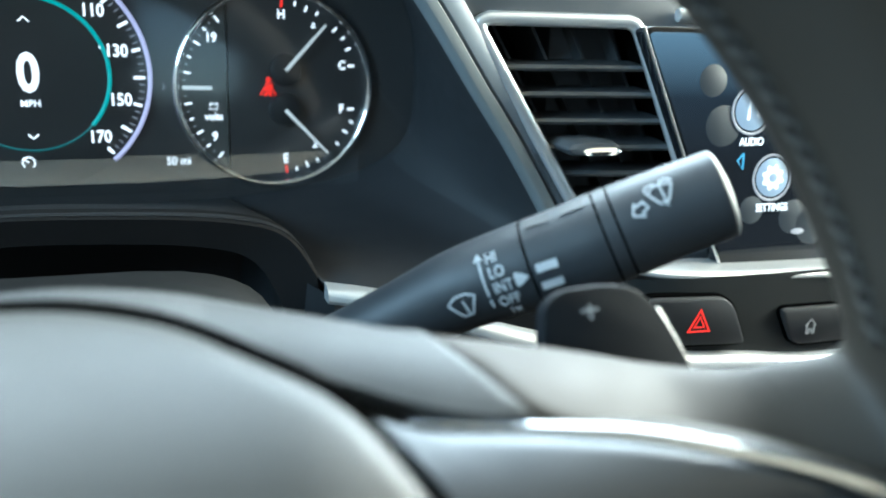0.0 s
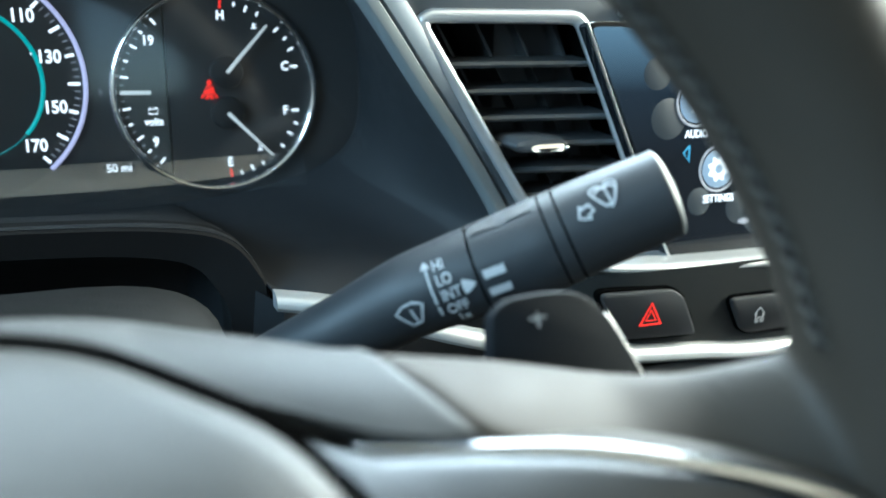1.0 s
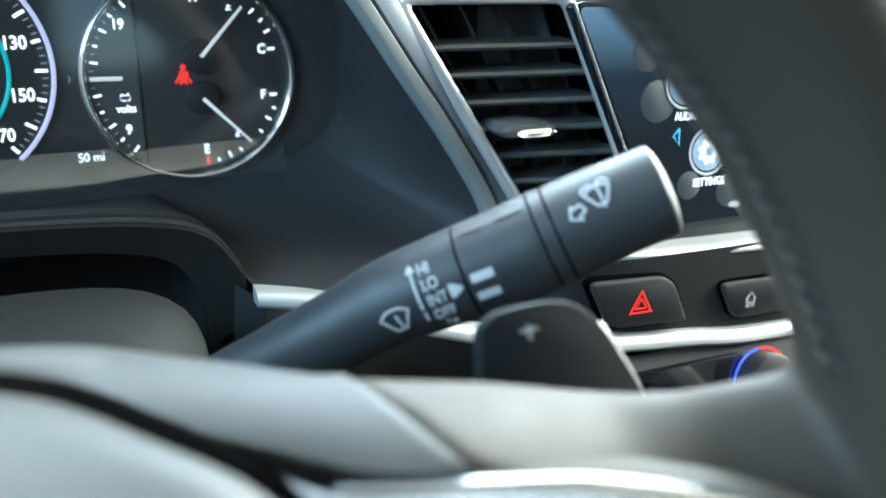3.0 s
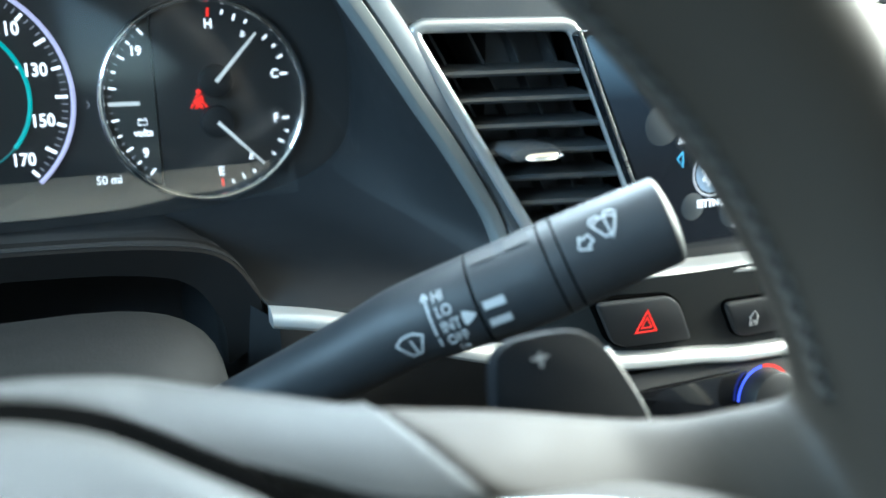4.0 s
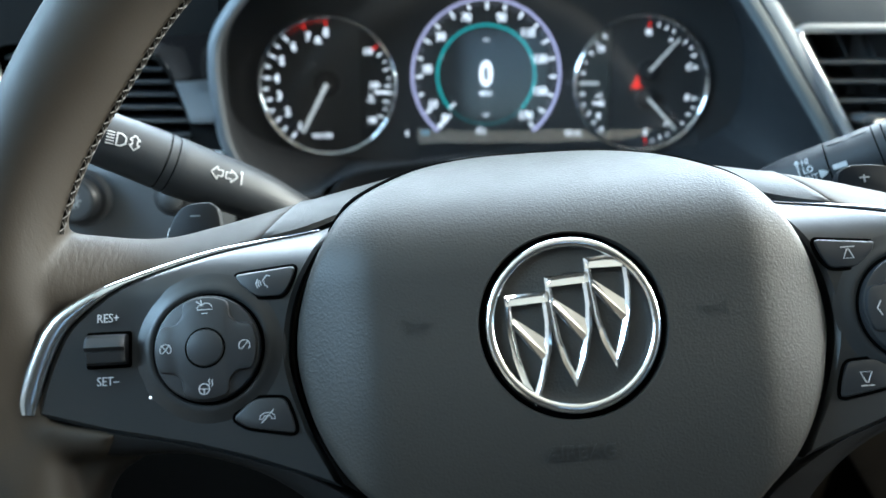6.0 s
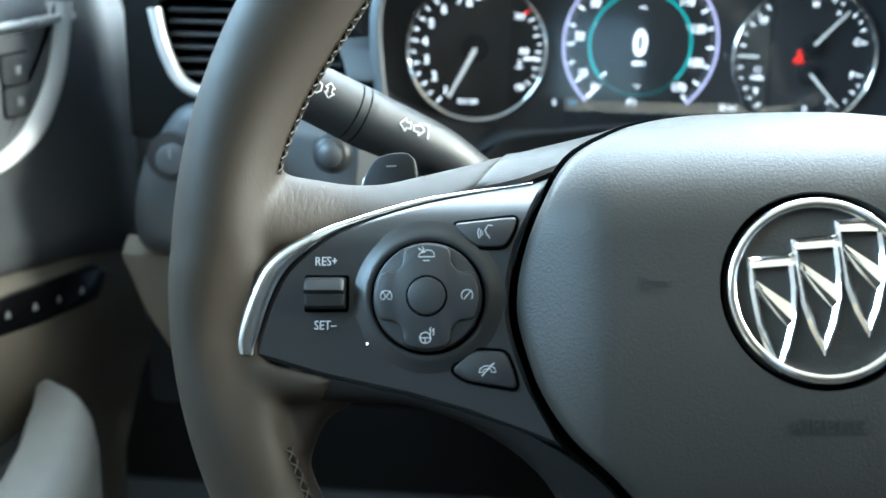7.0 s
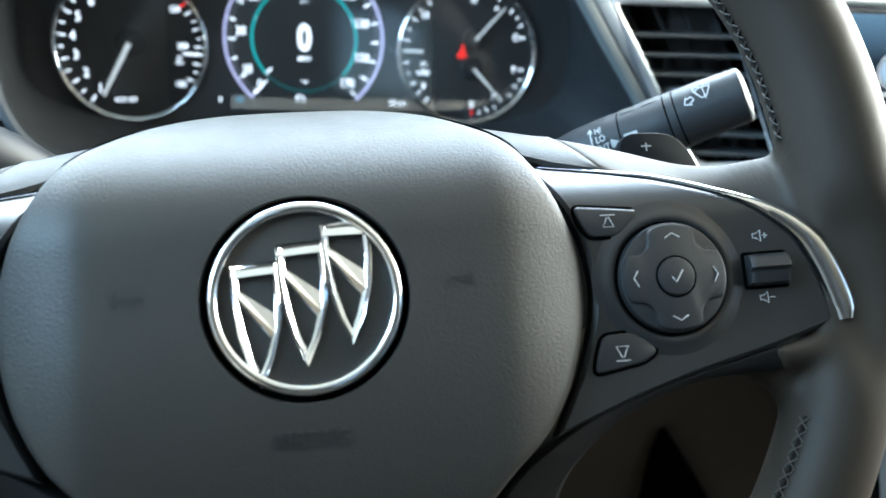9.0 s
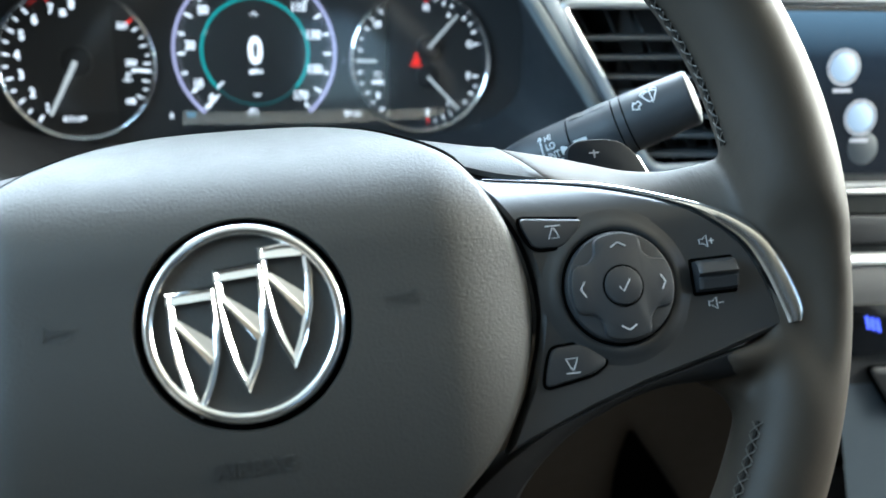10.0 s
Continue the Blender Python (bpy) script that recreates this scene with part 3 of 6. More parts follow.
def build_switches(side, panel):
    left = side < 0
    px, pu = (-0.1162, 0.0026) if left else (0.1155, 0.0016)
    on = at(px, pu, 0.0)
    swell = []
    for r, h in ((0.0183, -0.001), (0.0184, 0.0011), (0.0189, 0.0015), (0.0196, 0.0016), (0.0205, 0.0014), (0.0216, 0.0009), (0.0228, 0.0004), (0.0240, 0.0001), (0.0252, -0.0003)):
        swell.append([Vector((px + r * math.cos(k), pu + r * math.sin(k), h)) for k in (2 * math.pi * j / 90 for j in range(90))])
    part("pad_bezel", skin(swell, cap=False), PANEL, wheel, "soft raised swell round the pad", local=True)
    part("pad_gap", plate(circle(px, pu, 0.0183), -0.001, 0.0010, bevel=0.0002), GAP, wheel, local=True)
    pad = part("switch_pad", plate(circle(px, pu, 0.0173, 72), 0.0, 0.0040, bevel=0.0009), BUTTON, wheel, "round four-way switch pad", local=True)
    clover = []
    for q in range(96):
        a = 2 * math.pi * q / 96
        r = 0.0146 + 0.0021 * math.tanh(3.4 * math.cos(4 * a) + 2.0)
        clover.append((px + r * math.cos(a), pu + r * math.sin(a)))
    part("rocker", plate(clover, 0.0026, 0.0056, bevel=0.0011), BUTTON, pad, "four-lobed rocker", local=True)
    part("pad_gap", plate(circle(px, pu, 0.0066), 0.0045, 0.0057, bevel=0.0001), GAP, pad, local=True)
    part("centre_button", plate(circle(px, pu, 0.0060), 0.0045, 0.0063, bevel=0.0007), BUTTON, pad, "round centre button", local=True)
    up = [(0.0872, 0.0290), (0.1075, 0.0268), (0.1062, 0.0240), (0.1003, 0.0187), (0.0912, 0.0187), (0.0885, 0.0235)]
    dn = [(0.0916, -0.0149), (0.1010, -0.0144), (0.1050, -0.0170), (0.1089, -0.0206), (0.1043, -0.0237), (0.0960, -0.0252), (0.0881, -0.0265), (0.0893, -0.0210)]
    for name, poly in (("upper_button", up), ("lower_button", dn)):
        if not left and name == "upper_button":
            poly = [(x - 0.0006, u - 0.0026) for x, u in poly]
        p = rounded(mirror(poly, side), 0.0022)
        part("button_gap", plate(inset(p, -0.0010) if area(p) > 0 else inset(list(reversed(p)), -0.0010), -0.001, 0.0005, surf=ground, bevel=0.0001), GAP, wheel, local=True)
        part(name, plate(p, -0.001, 0.0013, surf=ground, bevel=0.0007), BUTTON, wheel, "satin black push button", local=True)
    # roller with ribs in a slot
    rx, ru = (-0.1490, 0.0042) if left else (0.1470, 0.0022)
    part("roller_slot", plate(rounded([(rx - 0.0071, ru - 0.0060), (rx + 0.0071, ru - 0.0060), (rx + 0.0071, ru + 0.0060), (rx - 0.0071, ru + 0.0060)], 0.001), -0.001, 0.0006, surf=ground, bevel=0.0002), GAP, wheel, local=True)
    rings = []
    for i in range(15):
        f = i / 14
        x = rx + (f - 0.5) * 0.0126
        e = 0.0007 if i in (0, 14) else 0
        prof = [(-0.0056, -0.001), (-0.0056, 0.0028), (-0.0048, 0.0042), (-0.0012, 0.0052), (-0.0006, 0.0046), (0.0006, 0.0062), (0.0040, 0.0052), (0.0054, 0.0036), (0.0056, -0.001)]
        rings.append([Vector((x, ru + 0.89 * (u * (1 - e * 60)), h - e + ground(x, ru))) for u, h in prof])
    part("roller", skin(rings), RUBBER, wheel, "ribbed black thumb roller", local=True)
    z = 0.0057
    w = 0.00032
    icons = {}
    def put(lines, cx, cu, zz, s=1.0, closed=False, width=w, key=None):
        icon = icons.setdefault(key or (cx, cu), bmesh.new())
        stroke([[(cx + x * s, cu + y * s) for x, y in l] for l in lines], width, zz, bm=icon, closed=closed)
    if not left:
        for a in range(4):
            c, s = math.cos(radians(90 * a)), math.sin(radians(90 * a))
            tri = [(0.0122, -0.0024), (0.0136, 0.0), (0.0122, 0.0024)]
            put([[(x * c - y * s, x * s + y * c) for x, y in tri]], px, pu, z, key=("arrow", a))
        put([[(-0.0016, -0.0002), (-0.0004, -0.0018), (0.0020, 0.0018)]], px, pu, 0.0064)
        put([[(-0.0024, 0.0020), (0.0024, 0.0020)]], 0.0970, 0.0208, 0.0014)
        put([[(-0.0017, -0.0018), (0.0017, -0.0018), (0.0003, 0.0013), (-0.0003, 0.0013)]], 0.0970, 0.0208, 0.0014, closed=True)
        put([[(-0.0022, -0.0024), (0.0022, -0.0024)]], 0.0972, -0.0205, 0.0014)
        put([[(-0.0019, 0.0020), (0.0019, 0.0020), (0.0003, -0.0014), (-0.0003, -0.0014)]], 0.0972, -0.0205, 0.0014, closed=True)
        for cu, plus in ((0.0133, True), (-0.0066, False)):
            put([[(-0.0022, -0.0007), (-0.0010, -0.0007), (0.0004, -0.0019), (0.0004, 0.0019), (-0.0010, 0.0007), (-0.0022, 0.0007)]], 0.1465, cu, 0.0008, closed=True, width=0.00028)
            put([[(0.0010, 0), (0.0028, 0)]], 0.1465, cu, 0.0008)
            if plus:
                put([[(0.0019, -0.0009), (0.0019, 0.0009)]], 0.1465, cu, 0.0008)
    else:
        # distance, cancel, cruise and heated-wheel marks
        put([[(-0.0024, 0.0), (-0.0020, 0.0009), (-0.0008, 0.0010), (0.0002, 0.0018), (0.0016, 0.0016), (0.0024, 0.0006), (0.0026, -0.0004), (-0.0024, -0.0004)]], px, pu + 0.0128, z, closed=True, width=0.00026)
        put([[(-0.0026, 0.0024), (-0.0010, 0.0012)], [(-0.0012, 0.0028), (-0.0008, 0.0014)], [(-0.0010, -0.0016), (0.0010, -0.0016)]], px, pu + 0.0128, z)
        for cx in (-0.0128, 0.0128):
            put([[(0.0018 * math.cos(radians(k)), 0.0018 * math.sin(radians(k))) for k in range(-40, 221, 20)]], px + cx, pu, z, width=0.00026)
            put([[(-0.0010, -0.0012), (0.0014, 0.0016)]] + ([[(-0.0014, 0.0016), (0.0010, -0.0012)]] if cx < 0 else []), px + cx, pu, z, width=0.00026)
        put([circle(-0.0004, -0.0004, 0.0017, 20)], px, pu - 0.0128, z, closed=True, width=0.00030)
        put([[(-0.0020, -0.0004), (0.0012, -0.0004)], [(-0.0004, -0.0004), (-0.0004, -0.0019)], [(0.0010, 0.0006), (0.0014, 0.0014), (0.0010, 0.0020), (0.0014, 0.0028)], [(0.0020, 0.0004), (0.0024, 0.0012), (0.0020, 0.0018), (0.0024, 0.0026)]], px, pu - 0.0128, z, width=0.00028)
        # voice key: a speaking profile and sound waves; hang-up key: a handset struck through
        put([[(0.0022, 0.0019), (0.0010, 0.0022), (0.0003, 0.0014), (-0.0003, 0.0004), (0.0002, 0.0001), (0.0000, -0.0003), (0.0004, -0.0006), (0.0003, -0.0011), (0.0011, -0.0013), (0.0012, -0.0021)]], -0.0975, 0.0235, 0.0014, width=0.00028)
        put([[(-0.0008, -0.0010), (-0.0012, -0.0004), (-0.0008, 0.0002)], [(-0.0014, -0.0015), (-0.0019, -0.0004), (-0.0014, 0.0007)], [(-0.0020, -0.0020), (-0.0026, -0.0004), (-0.0020, 0.0012)]], -0.0975, 0.0235, 0.0014, width=0.00026)
        put([[(-0.0026, -0.0008), (-0.0022, 0.0004), (-0.0008, 0.0012), (0.0010, 0.0012), (0.0024, 0.0004), (0.0026, -0.0008), (0.0014, -0.0008), (0.0010, 0.0002), (-0.0010, 0.0002), (-0.0014, -0.0008)]], -0.0975, -0.0205, 0.0014, closed=True, width=0.00028)
        put([[(-0.0018, -0.0020), (0.0022, 0.0022)]], -0.0975, -0.0205, 0.0015, width=0.00032)
        for s, cu in (("RES+", 0.0145), ("SET\u2013", -0.0062)):
            words("lettering", s, 0.0041, at(-0.1492, cu, 0.0018), PRINT, wheel, "white lettering", local=True, wide=0.86, bold=0.0)
        part("status_light", plate(circle(-0.1358, -0.0120, 0.00042, 12), 0.0, 0.0007, surf=ground, bevel=0.0002), WHITE, wheel, "tiny lit lamp", local=True)
    for icon in icons.values():
        part("printed_symbol", icon, PRINT, wheel, "white printed symbol", local=True, smooth=False)


def rounded(poly, r, k=5):
    """An outline with rounded corners."""
    out, n = [], len(poly)
    for i in range(n):
        a, b, c = Vector(poly[i - 1][:2]), Vector(poly[i][:2]), Vector(poly[(i + 1) % n][:2])
        d1, d2 = (a - b), (c - b)
        q = min(r, d1.length * 0.45, d2.length * 0.45)
        p1, p2 = b + d1.normalized() * q, b + d2.normalized() * q
        for j in range(k):
            t = j / (k - 1)
            out.append((p1 * (1 - t) ** 2 + b * 2 * t * (1 - t) + p2 * t * t)[:])
    return out


def build_paddle(side):
    poly = [(0.1205, 0.018), (0.1212, 0.056), (0.1245, 0.0628), (0.131, 0.0638), (0.141, 0.0628), (0.1475, 0.0590), (0.1530, 0.0510), (0.160, 0.036), (0.163, 0.018)]
    rise = 0.0 if side > 0 else 0.0016
    slim, root = (1.0, 0.1215) if side > 0 else (0.70, 0.1252)
    p = [(q.x, q.y) for q in spline([((root + (x - 0.1205) * slim) * side, y + rise, 0) for x, y in poly], 60)]
    tilt = lambda x, u: 0.25 * (u - 0.0585)
    # left paddle in a lighter black: its reflected light is put into the colour
    pad = part("shift_paddle", plate(p, -0.0575, -0.0530, surf=tilt, bevel=0.0012), PADDLE if side > 0 else RUBBER, wheel, "dark shift paddle behind the spoke", local=True)
    edge = [Vector((x, u, -0.0548 + tilt(x, u))) for x, u in p[38:-2]]
    part("paddle_edge", tube(edge, 0.0008 if side > 0 else 0.0005, 8), SATIN, pad, "silver edge", local=True)
    bm = stroke([[((0.1333 + (root - 0.1215) * 0.6 - 0.002) * side, 0.0585 + rise), ((0.1333 + (root - 0.1215) * 0.6 + 0.002) * side, 0.0585 + rise)]] + ([[(0.1333, 0.0565), (0.1333, 0.0605)]] if side > 0 else []), 0.0006, -0.0529 + rise * 0.35, bm=None)
    part("mark", bm, FAINT, pad, "pale printed sign", local=True, smooth=False)


def build_hub():
    edge = COVER_EDGE + [(-x, u) for x, u in reversed(COVER_EDGE[1:])]
    outline = [(p.x, p.y) for p in spline([(x, u, 0) for x, u in edge], 160, True)]
    big = inset(list(reversed(outline)) if area(outline) < 0 else outline, -0.0026)
    part("hub_base", dome(big, (0, -0.005), lambda x, u: min(cover_height(x, u), face_height(x, u)) - 0.0110 if u < 0.042 else cover_height(x, u) - 0.0110 + 0.0060 * min(1.0, (u - 0.042) / 0.010), rings=16, edge=0.0, skirt=0.02), GAP, wheel, "black gap round the cover", local=True)
    cx, cu = 0.0022, 0.0022
    hole = [Vector((cx, cu)) + (Vector(p) - Vector((cx, cu))).normalized() * 0.0298 for p in outline]
    rows = [[Vector((*h, 0.0080)) for h in hole], [Vector((*h, cover_height(*h) - 0.0006)) for h in hole]]
    for k in range(41):
        row = []
        for h, p in zip(hole, outline):
            a, p = h.lerp(Vector(p), 0.004), Vector(p)
            q = a.lerp(p, k / 40)
            gap = (p - q).length
            drop = 0.0032 - math.sqrt(max(0.0, 0.0032 ** 2 - max(0.0, 0.0032 - gap) ** 2))
            row.append(Vector((q.x, q.y, cover_height(q.x, q.y) - drop)))
        rows.append(row)
    rows.append([v - Vector((0, 0, 0.006)) for v in rows[-1]])
    part("airbag_cover", skin(rows, cap=False), COVER, wheel, "grained dark grey padded cover", local=True)
    part("hub_body", tube([(0, 0.004, -0.125), (0, 0.004, -0.070), (0, 0.004, -0.040)], [0.040, 0.045, 0.048], 40, normal=(0, 1, 0)), RUBBER, wheel, "dark hub behind the cover", local=True)
    em = part("emblem_well", plate(circle(cx, cu, 0.0300, 96), 0.004, 0.0095, bevel=0.0004), GAP, wheel, "black round well", local=True)
    part("emblem_disc", plate(circle(cx, cu, 0.0280, 96), 0.0088, 0.0116, bevel=0.0006), COVER, em, "dark emblem ground", local=True)
    part("emblem_ring", ring(cx, cu, 0.0262, 0.0017, 0.0124, Matrix(), 120, 0.0021), CHROME, em, "polished chrome ring", local=True)
    kx, ku = 1.06, 1.10
    for ox, ou in ((-0.0190, 0.0123), (-0.0057, 0.0177), (0.0073, 0.0230)):
        poly = [(0, 0), (0.0066, 0.0006), (0.0132, 0.0010), (0.0137, -0.0085), (0.0131, -0.0165), (0.0107, -0.0245), (0.0071, -0.0320), (0.0037, -0.0250), (0.0016, -0.0180), (0.0004, -0.0090)]
        if ou > 0.02:
            poly[2:3] = [(0.0112, 0.0004), (0.0134, -0.0026)]
        poly = [(x * kx + ox, u * ku + ou) for x, u in reversed(poly)]
        inner, mid = inset(poly, 0.0021), inset(poly, 0.00105)
        rings = [[Vector((*p[:2], 0.0111)) for p in poly], [Vector((*p[:2], 0.0126)) for p in poly], [Vector((*p[:2], 0.0136)) for p in mid], [Vector((*p[:2], 0.0126)) for p in inner], [Vector((*p[:2], 0.0111)) for p in inner]]
        shield = part("shield", skin(rings, cap=False), CHROME, em, "chrome shield outline", local=True)
        # ridged bar falling across the shield, broad at its lower end
        ends = []
        for x, top, ridge, low in ((0.0021, -0.0062, -0.0082, -0.0098), (0.0119, -0.0132, -0.0182, -0.0212)):
            ends.append([Vector((ox + x * kx, ou + u * ku, h)) for u, h in ((top, 0.0111), (top, 0.0123), (ridge, 0.0134), (low, 0.0122), (low, 0.0111))])
        part("diagonal", skin(ends), CHROME, shield, "chrome diagonal bar", local=True, smooth=False)
        tops = [(0.0004, -0.0004), (0.0131, 0.0004)] if ou < 0.02 else [(0.0004, -0.0004), (0.0114, -0.0004)]
        part("top_bar", skin([[Vector((ox + x * kx, ou + u * ku - drop, h)) for drop, h in ((0, 0.0111), (0, 0.0127), (0.0031, 0.0138), (0.0034, 0.0126), (0.0034, 0.0111))] for x, u in tops]), CHROME, shield, local=True, smooth=False)
    for sx in (-1, 1):
        hx, hu, k = 0.0468 * sx, 0.0042, 1.08
        horn = [[(-0.0040, 0.0008), (0.0016, 0.0010), (0.0036, 0.0026)], [(-0.0040, -0.0004), (-0.0040, 0.0014)], [(0.0036, 0.0028), (0.0036, -0.0018), (0.0018, -0.0002), (-0.0040, 0.0002)], [(-0.0004 + 0.0022 * math.cos(q), -0.0007 + 0.0011 * math.sin(q)) for q in (0.45 * n for n in range(15))]]
        bm = stroke([[(hx + x * k * sx, hu + u * k) for x, u in line] for line in horn], 0.00042, 0.0141, thick=0.0003)
        part("horn_mark", bm, ENGRAVE, wheel, "embossed horn symbol", local=True)
    words("lettering", "AIRBAG", 0.0063, pose(0.0018, -0.0378, cover_height(0, -0.0378) + 0.0002, 8.8), ENGRAVE, wheel, "embossed lettering", local=True)


leather = bmesh.new()
cabin()
build_spokes()
build_rim()
build_hub()


# dashboard
dash = thing("dashboard", pose(0, 0.4, 0.6), "dark moulded dashboard with deep binnacle and silver lines", "dashboard")
BINNACLE_C = (-0.004, 0.712)
OUTER = [(0.120, 0.230, 0.800), (0.1345, 0.250, 0.7715), (0.155, 0.252, 0.7445), (0.173, 0.253, 0.719), (0.190, 0.254, 0.695), (0.207, 0.254, 0.668), (0.213, 0.250, 0.652), (0.205, 0.240, 0.638),
         (0.170, 0.228, 0.636), (0.132, 0.236, 0.639), (0.116, 0.248, 0.639), (0.109, 0.258, 0.6415), (0.1054, 0.260, 0.649), (0.101, 0.260, 0.6565), (0.0955, 0.260, 0.662), (0.085, 0.260, 0.6668), (0.062, 0.260, 0.6705), (0.030, 0.260, 0.6725), (-0.005, 0.260, 0.6735),
         (-0.030, 0.260, 0.6720), (-0.055, 0.260, 0.6690), (-0.080, 0.260, 0.6658), (-0.0945, 0.260, 0.6620), (-0.1030, 0.260, 0.6572), (-0.1110, 0.259, 0.6525), (-0.1220, 0.256, 0.6500), (-0.1370, 0.252, 0.6535),
         (-0.1510, 0.250, 0.6640), (-0.1606, 0.250, 0.681), (-0.1642, 0.250, 0.7017), (-0.1657, 0.250, 0.7297), (-0.1608, 0.250, 0.7478), (-0.1384, 0.248, 0.7771), (-0.124, 0.230, 0.800), (-0.07, 0.220, 0.822), (-0.004, 0.215, 0.830), (0.066, 0.220, 0.822)]


def build_binnacle():
    n = 240
    outer = spline(OUTER, n, True)
    # each edge point meets the instrument face at its own angle, never turning back
    turn = []
    for p in outer:
        a = math.atan2(p.z - BINNACLE_C[1], p.x - BINNACLE_C[0])
        while turn and a > turn[-1] + math.pi:
            a -= 2 * math.pi
        turn.append(a if not turn else min(a, turn[-1]))
    turn = [sum(turn[max(0, i - 4):i + 5]) / len(turn[max(0, i - 4):i + 5]) for i in range(n)]
    face = []
    for a in turn:
        c, s = math.cos(a), math.sin(a)
        hw, up, dn = 0.178, 0.085, 0.054
        e = 3.2
        r = 1 / ((abs(c) / hw) ** e + (abs(s) / (up if s > 0 else dn)) ** e) ** (1 / e)
        face.append(Vector((BINNACLE_C[0] + r * c, 0.342, BINNACLE_C[1] + r * s)))
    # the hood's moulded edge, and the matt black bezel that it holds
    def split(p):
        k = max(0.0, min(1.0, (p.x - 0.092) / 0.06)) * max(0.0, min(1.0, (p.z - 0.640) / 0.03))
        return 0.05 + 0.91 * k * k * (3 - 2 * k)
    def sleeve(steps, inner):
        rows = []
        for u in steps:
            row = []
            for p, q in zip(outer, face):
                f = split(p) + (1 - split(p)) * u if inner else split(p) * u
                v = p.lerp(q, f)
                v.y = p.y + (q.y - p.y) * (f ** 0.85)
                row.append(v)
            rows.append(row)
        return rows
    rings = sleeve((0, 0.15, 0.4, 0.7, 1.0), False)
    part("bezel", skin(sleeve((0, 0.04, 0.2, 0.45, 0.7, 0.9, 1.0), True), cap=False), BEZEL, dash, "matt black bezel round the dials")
    def wide(p):
        k = max(0.0, min(1.0, (-p.x - 0.06) / 0.09))
        low = 0.25 if p.z < 0.676 and abs(p.x) < 0.112 else 1.0
        return (0.0050 + 0.0030 * k * k * (3 - 2 * k)) * low
    lip = []
    for i, p in enumerate(outer):
        along = outer[(i + 1) % n] - outer[i - 1]
        d = Vector((-along.z, 0, along.x)).normalized()
        lip.append((p + d * 0.25 * wide(p) + Vector((0, -0.0014, 0)), p + d * 0.55 * wide(p) + Vector((0, -0.0012, 0)), p + d * 0.85 * wide(p) + Vector((0, 0.0004, 0)), p + d * wide(p) + Vector((0, 0.0030, 0)), p + d * (wide(p) + 0.0015) + Vector((0, 0.03, 0))))
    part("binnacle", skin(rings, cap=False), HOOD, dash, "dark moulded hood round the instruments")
    # its rolled lip: side daylight put into a paler colour by the driver's door, dark elsewhere
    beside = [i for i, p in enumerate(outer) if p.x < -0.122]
    for mat, run, label in ((DASH, list(range(beside[0], beside[-1] + 1)), "rolled lip, side daylight in its paler colour"), (HOOD, list(range(beside[-1], n)) + list(range(beside[0] + 1)), "dark rolled lip")):
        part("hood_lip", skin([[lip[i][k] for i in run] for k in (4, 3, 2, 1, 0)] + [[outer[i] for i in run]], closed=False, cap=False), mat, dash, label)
    edge = spline([(0.1280, 0.2440, 0.7800), (0.1342, 0.2470, 0.7720), (0.1547, 0.2495, 0.7450), (0.1727, 0.2505, 0.7190), (0.190, 0.2515, 0.6950), (0.207, 0.2515, 0.6680), (0.2115, 0.249, 0.655)], 40)
    side = Vector((0.84, 0, 0.54))
    part("edge_band", skin([[p + side * k + Vector((0, y, 0)) for k, y in ((-0.0012, 0.006), (-0.0012, 0.0012), (0.0006, -0.0012), (0.0012, -0.0014), (0.0050, -0.0006), (0.0056, 0.0002), (0.0058, 0.007))] for p in edge], closed=False, cap=False), BAND, dash, "pale grey satin band along the hood")
    # the panel's blue-grey is the sky's reflection put into its colour
    part("vent_panel", skin([[p + side * k + Vector((0, y, 0)) for k, y in ((0.0064, 0.008), (0.0065, 0.0022), (0.0074, 0.0010), (0.0110, 0.0014), (0.0155, 0.0034), (0.0175, 0.009))] for p in edge], closed=False, cap=False), SKYLIT, dash, "satin panel beside the vent, sky reflection in its colour")
    # arch over the steering column
    arch = [(0.109, 0.259, 0.625), (0.1085, 0.2585, 0.6415), (0.1049, 0.2585, 0.649), (0.1005, 0.2585, 0.656), (0.095, 0.2585, 0.6615), (0.085, 0.2585, 0.6660), (0.062, 0.2585, 0.6697), (0.030, 0.2585, 0.6717), (-0.005, 0.2585, 0.6727), (-0.030, 0.2585, 0.6712), (-0.055, 0.2585, 0.6682), (-0.080, 0.2585, 0.6650), (-0.094, 0.2585, 0.6610), (-0.101, 0.2585, 0.6552), (-0.105, 0.2585, 0.649), (-0.1095, 0.259, 0.630)]
    inner = [(x * 0.86, y + 0.003, z - 0.0115) for x, y, z in arch]
    a, b = spline(arch, 70), spline(inner, 70)
    rings = [[p + Vector((0, 0.012, 0.0005)) for p in a], a, [p.lerp(q, 0.06) + Vector((0, -0.002, 0)) for p, q in zip(a, b)], [p.lerp(q, 0.5) + Vector((0, -0.001, 0)) for p, q in zip(a, b)], b, [p + Vector((0, 0.06, -0.004)) for p in b]]
    part("column_arch", skin(rings, closed=False, cap=False), ARCH, dash, "black arch over the steering column")
    part("arch_back", box(-0.112, 0.108, 0.322, 0.326, 0.56, 0.655), RUBBER, dash, "dark slot behind the arch")


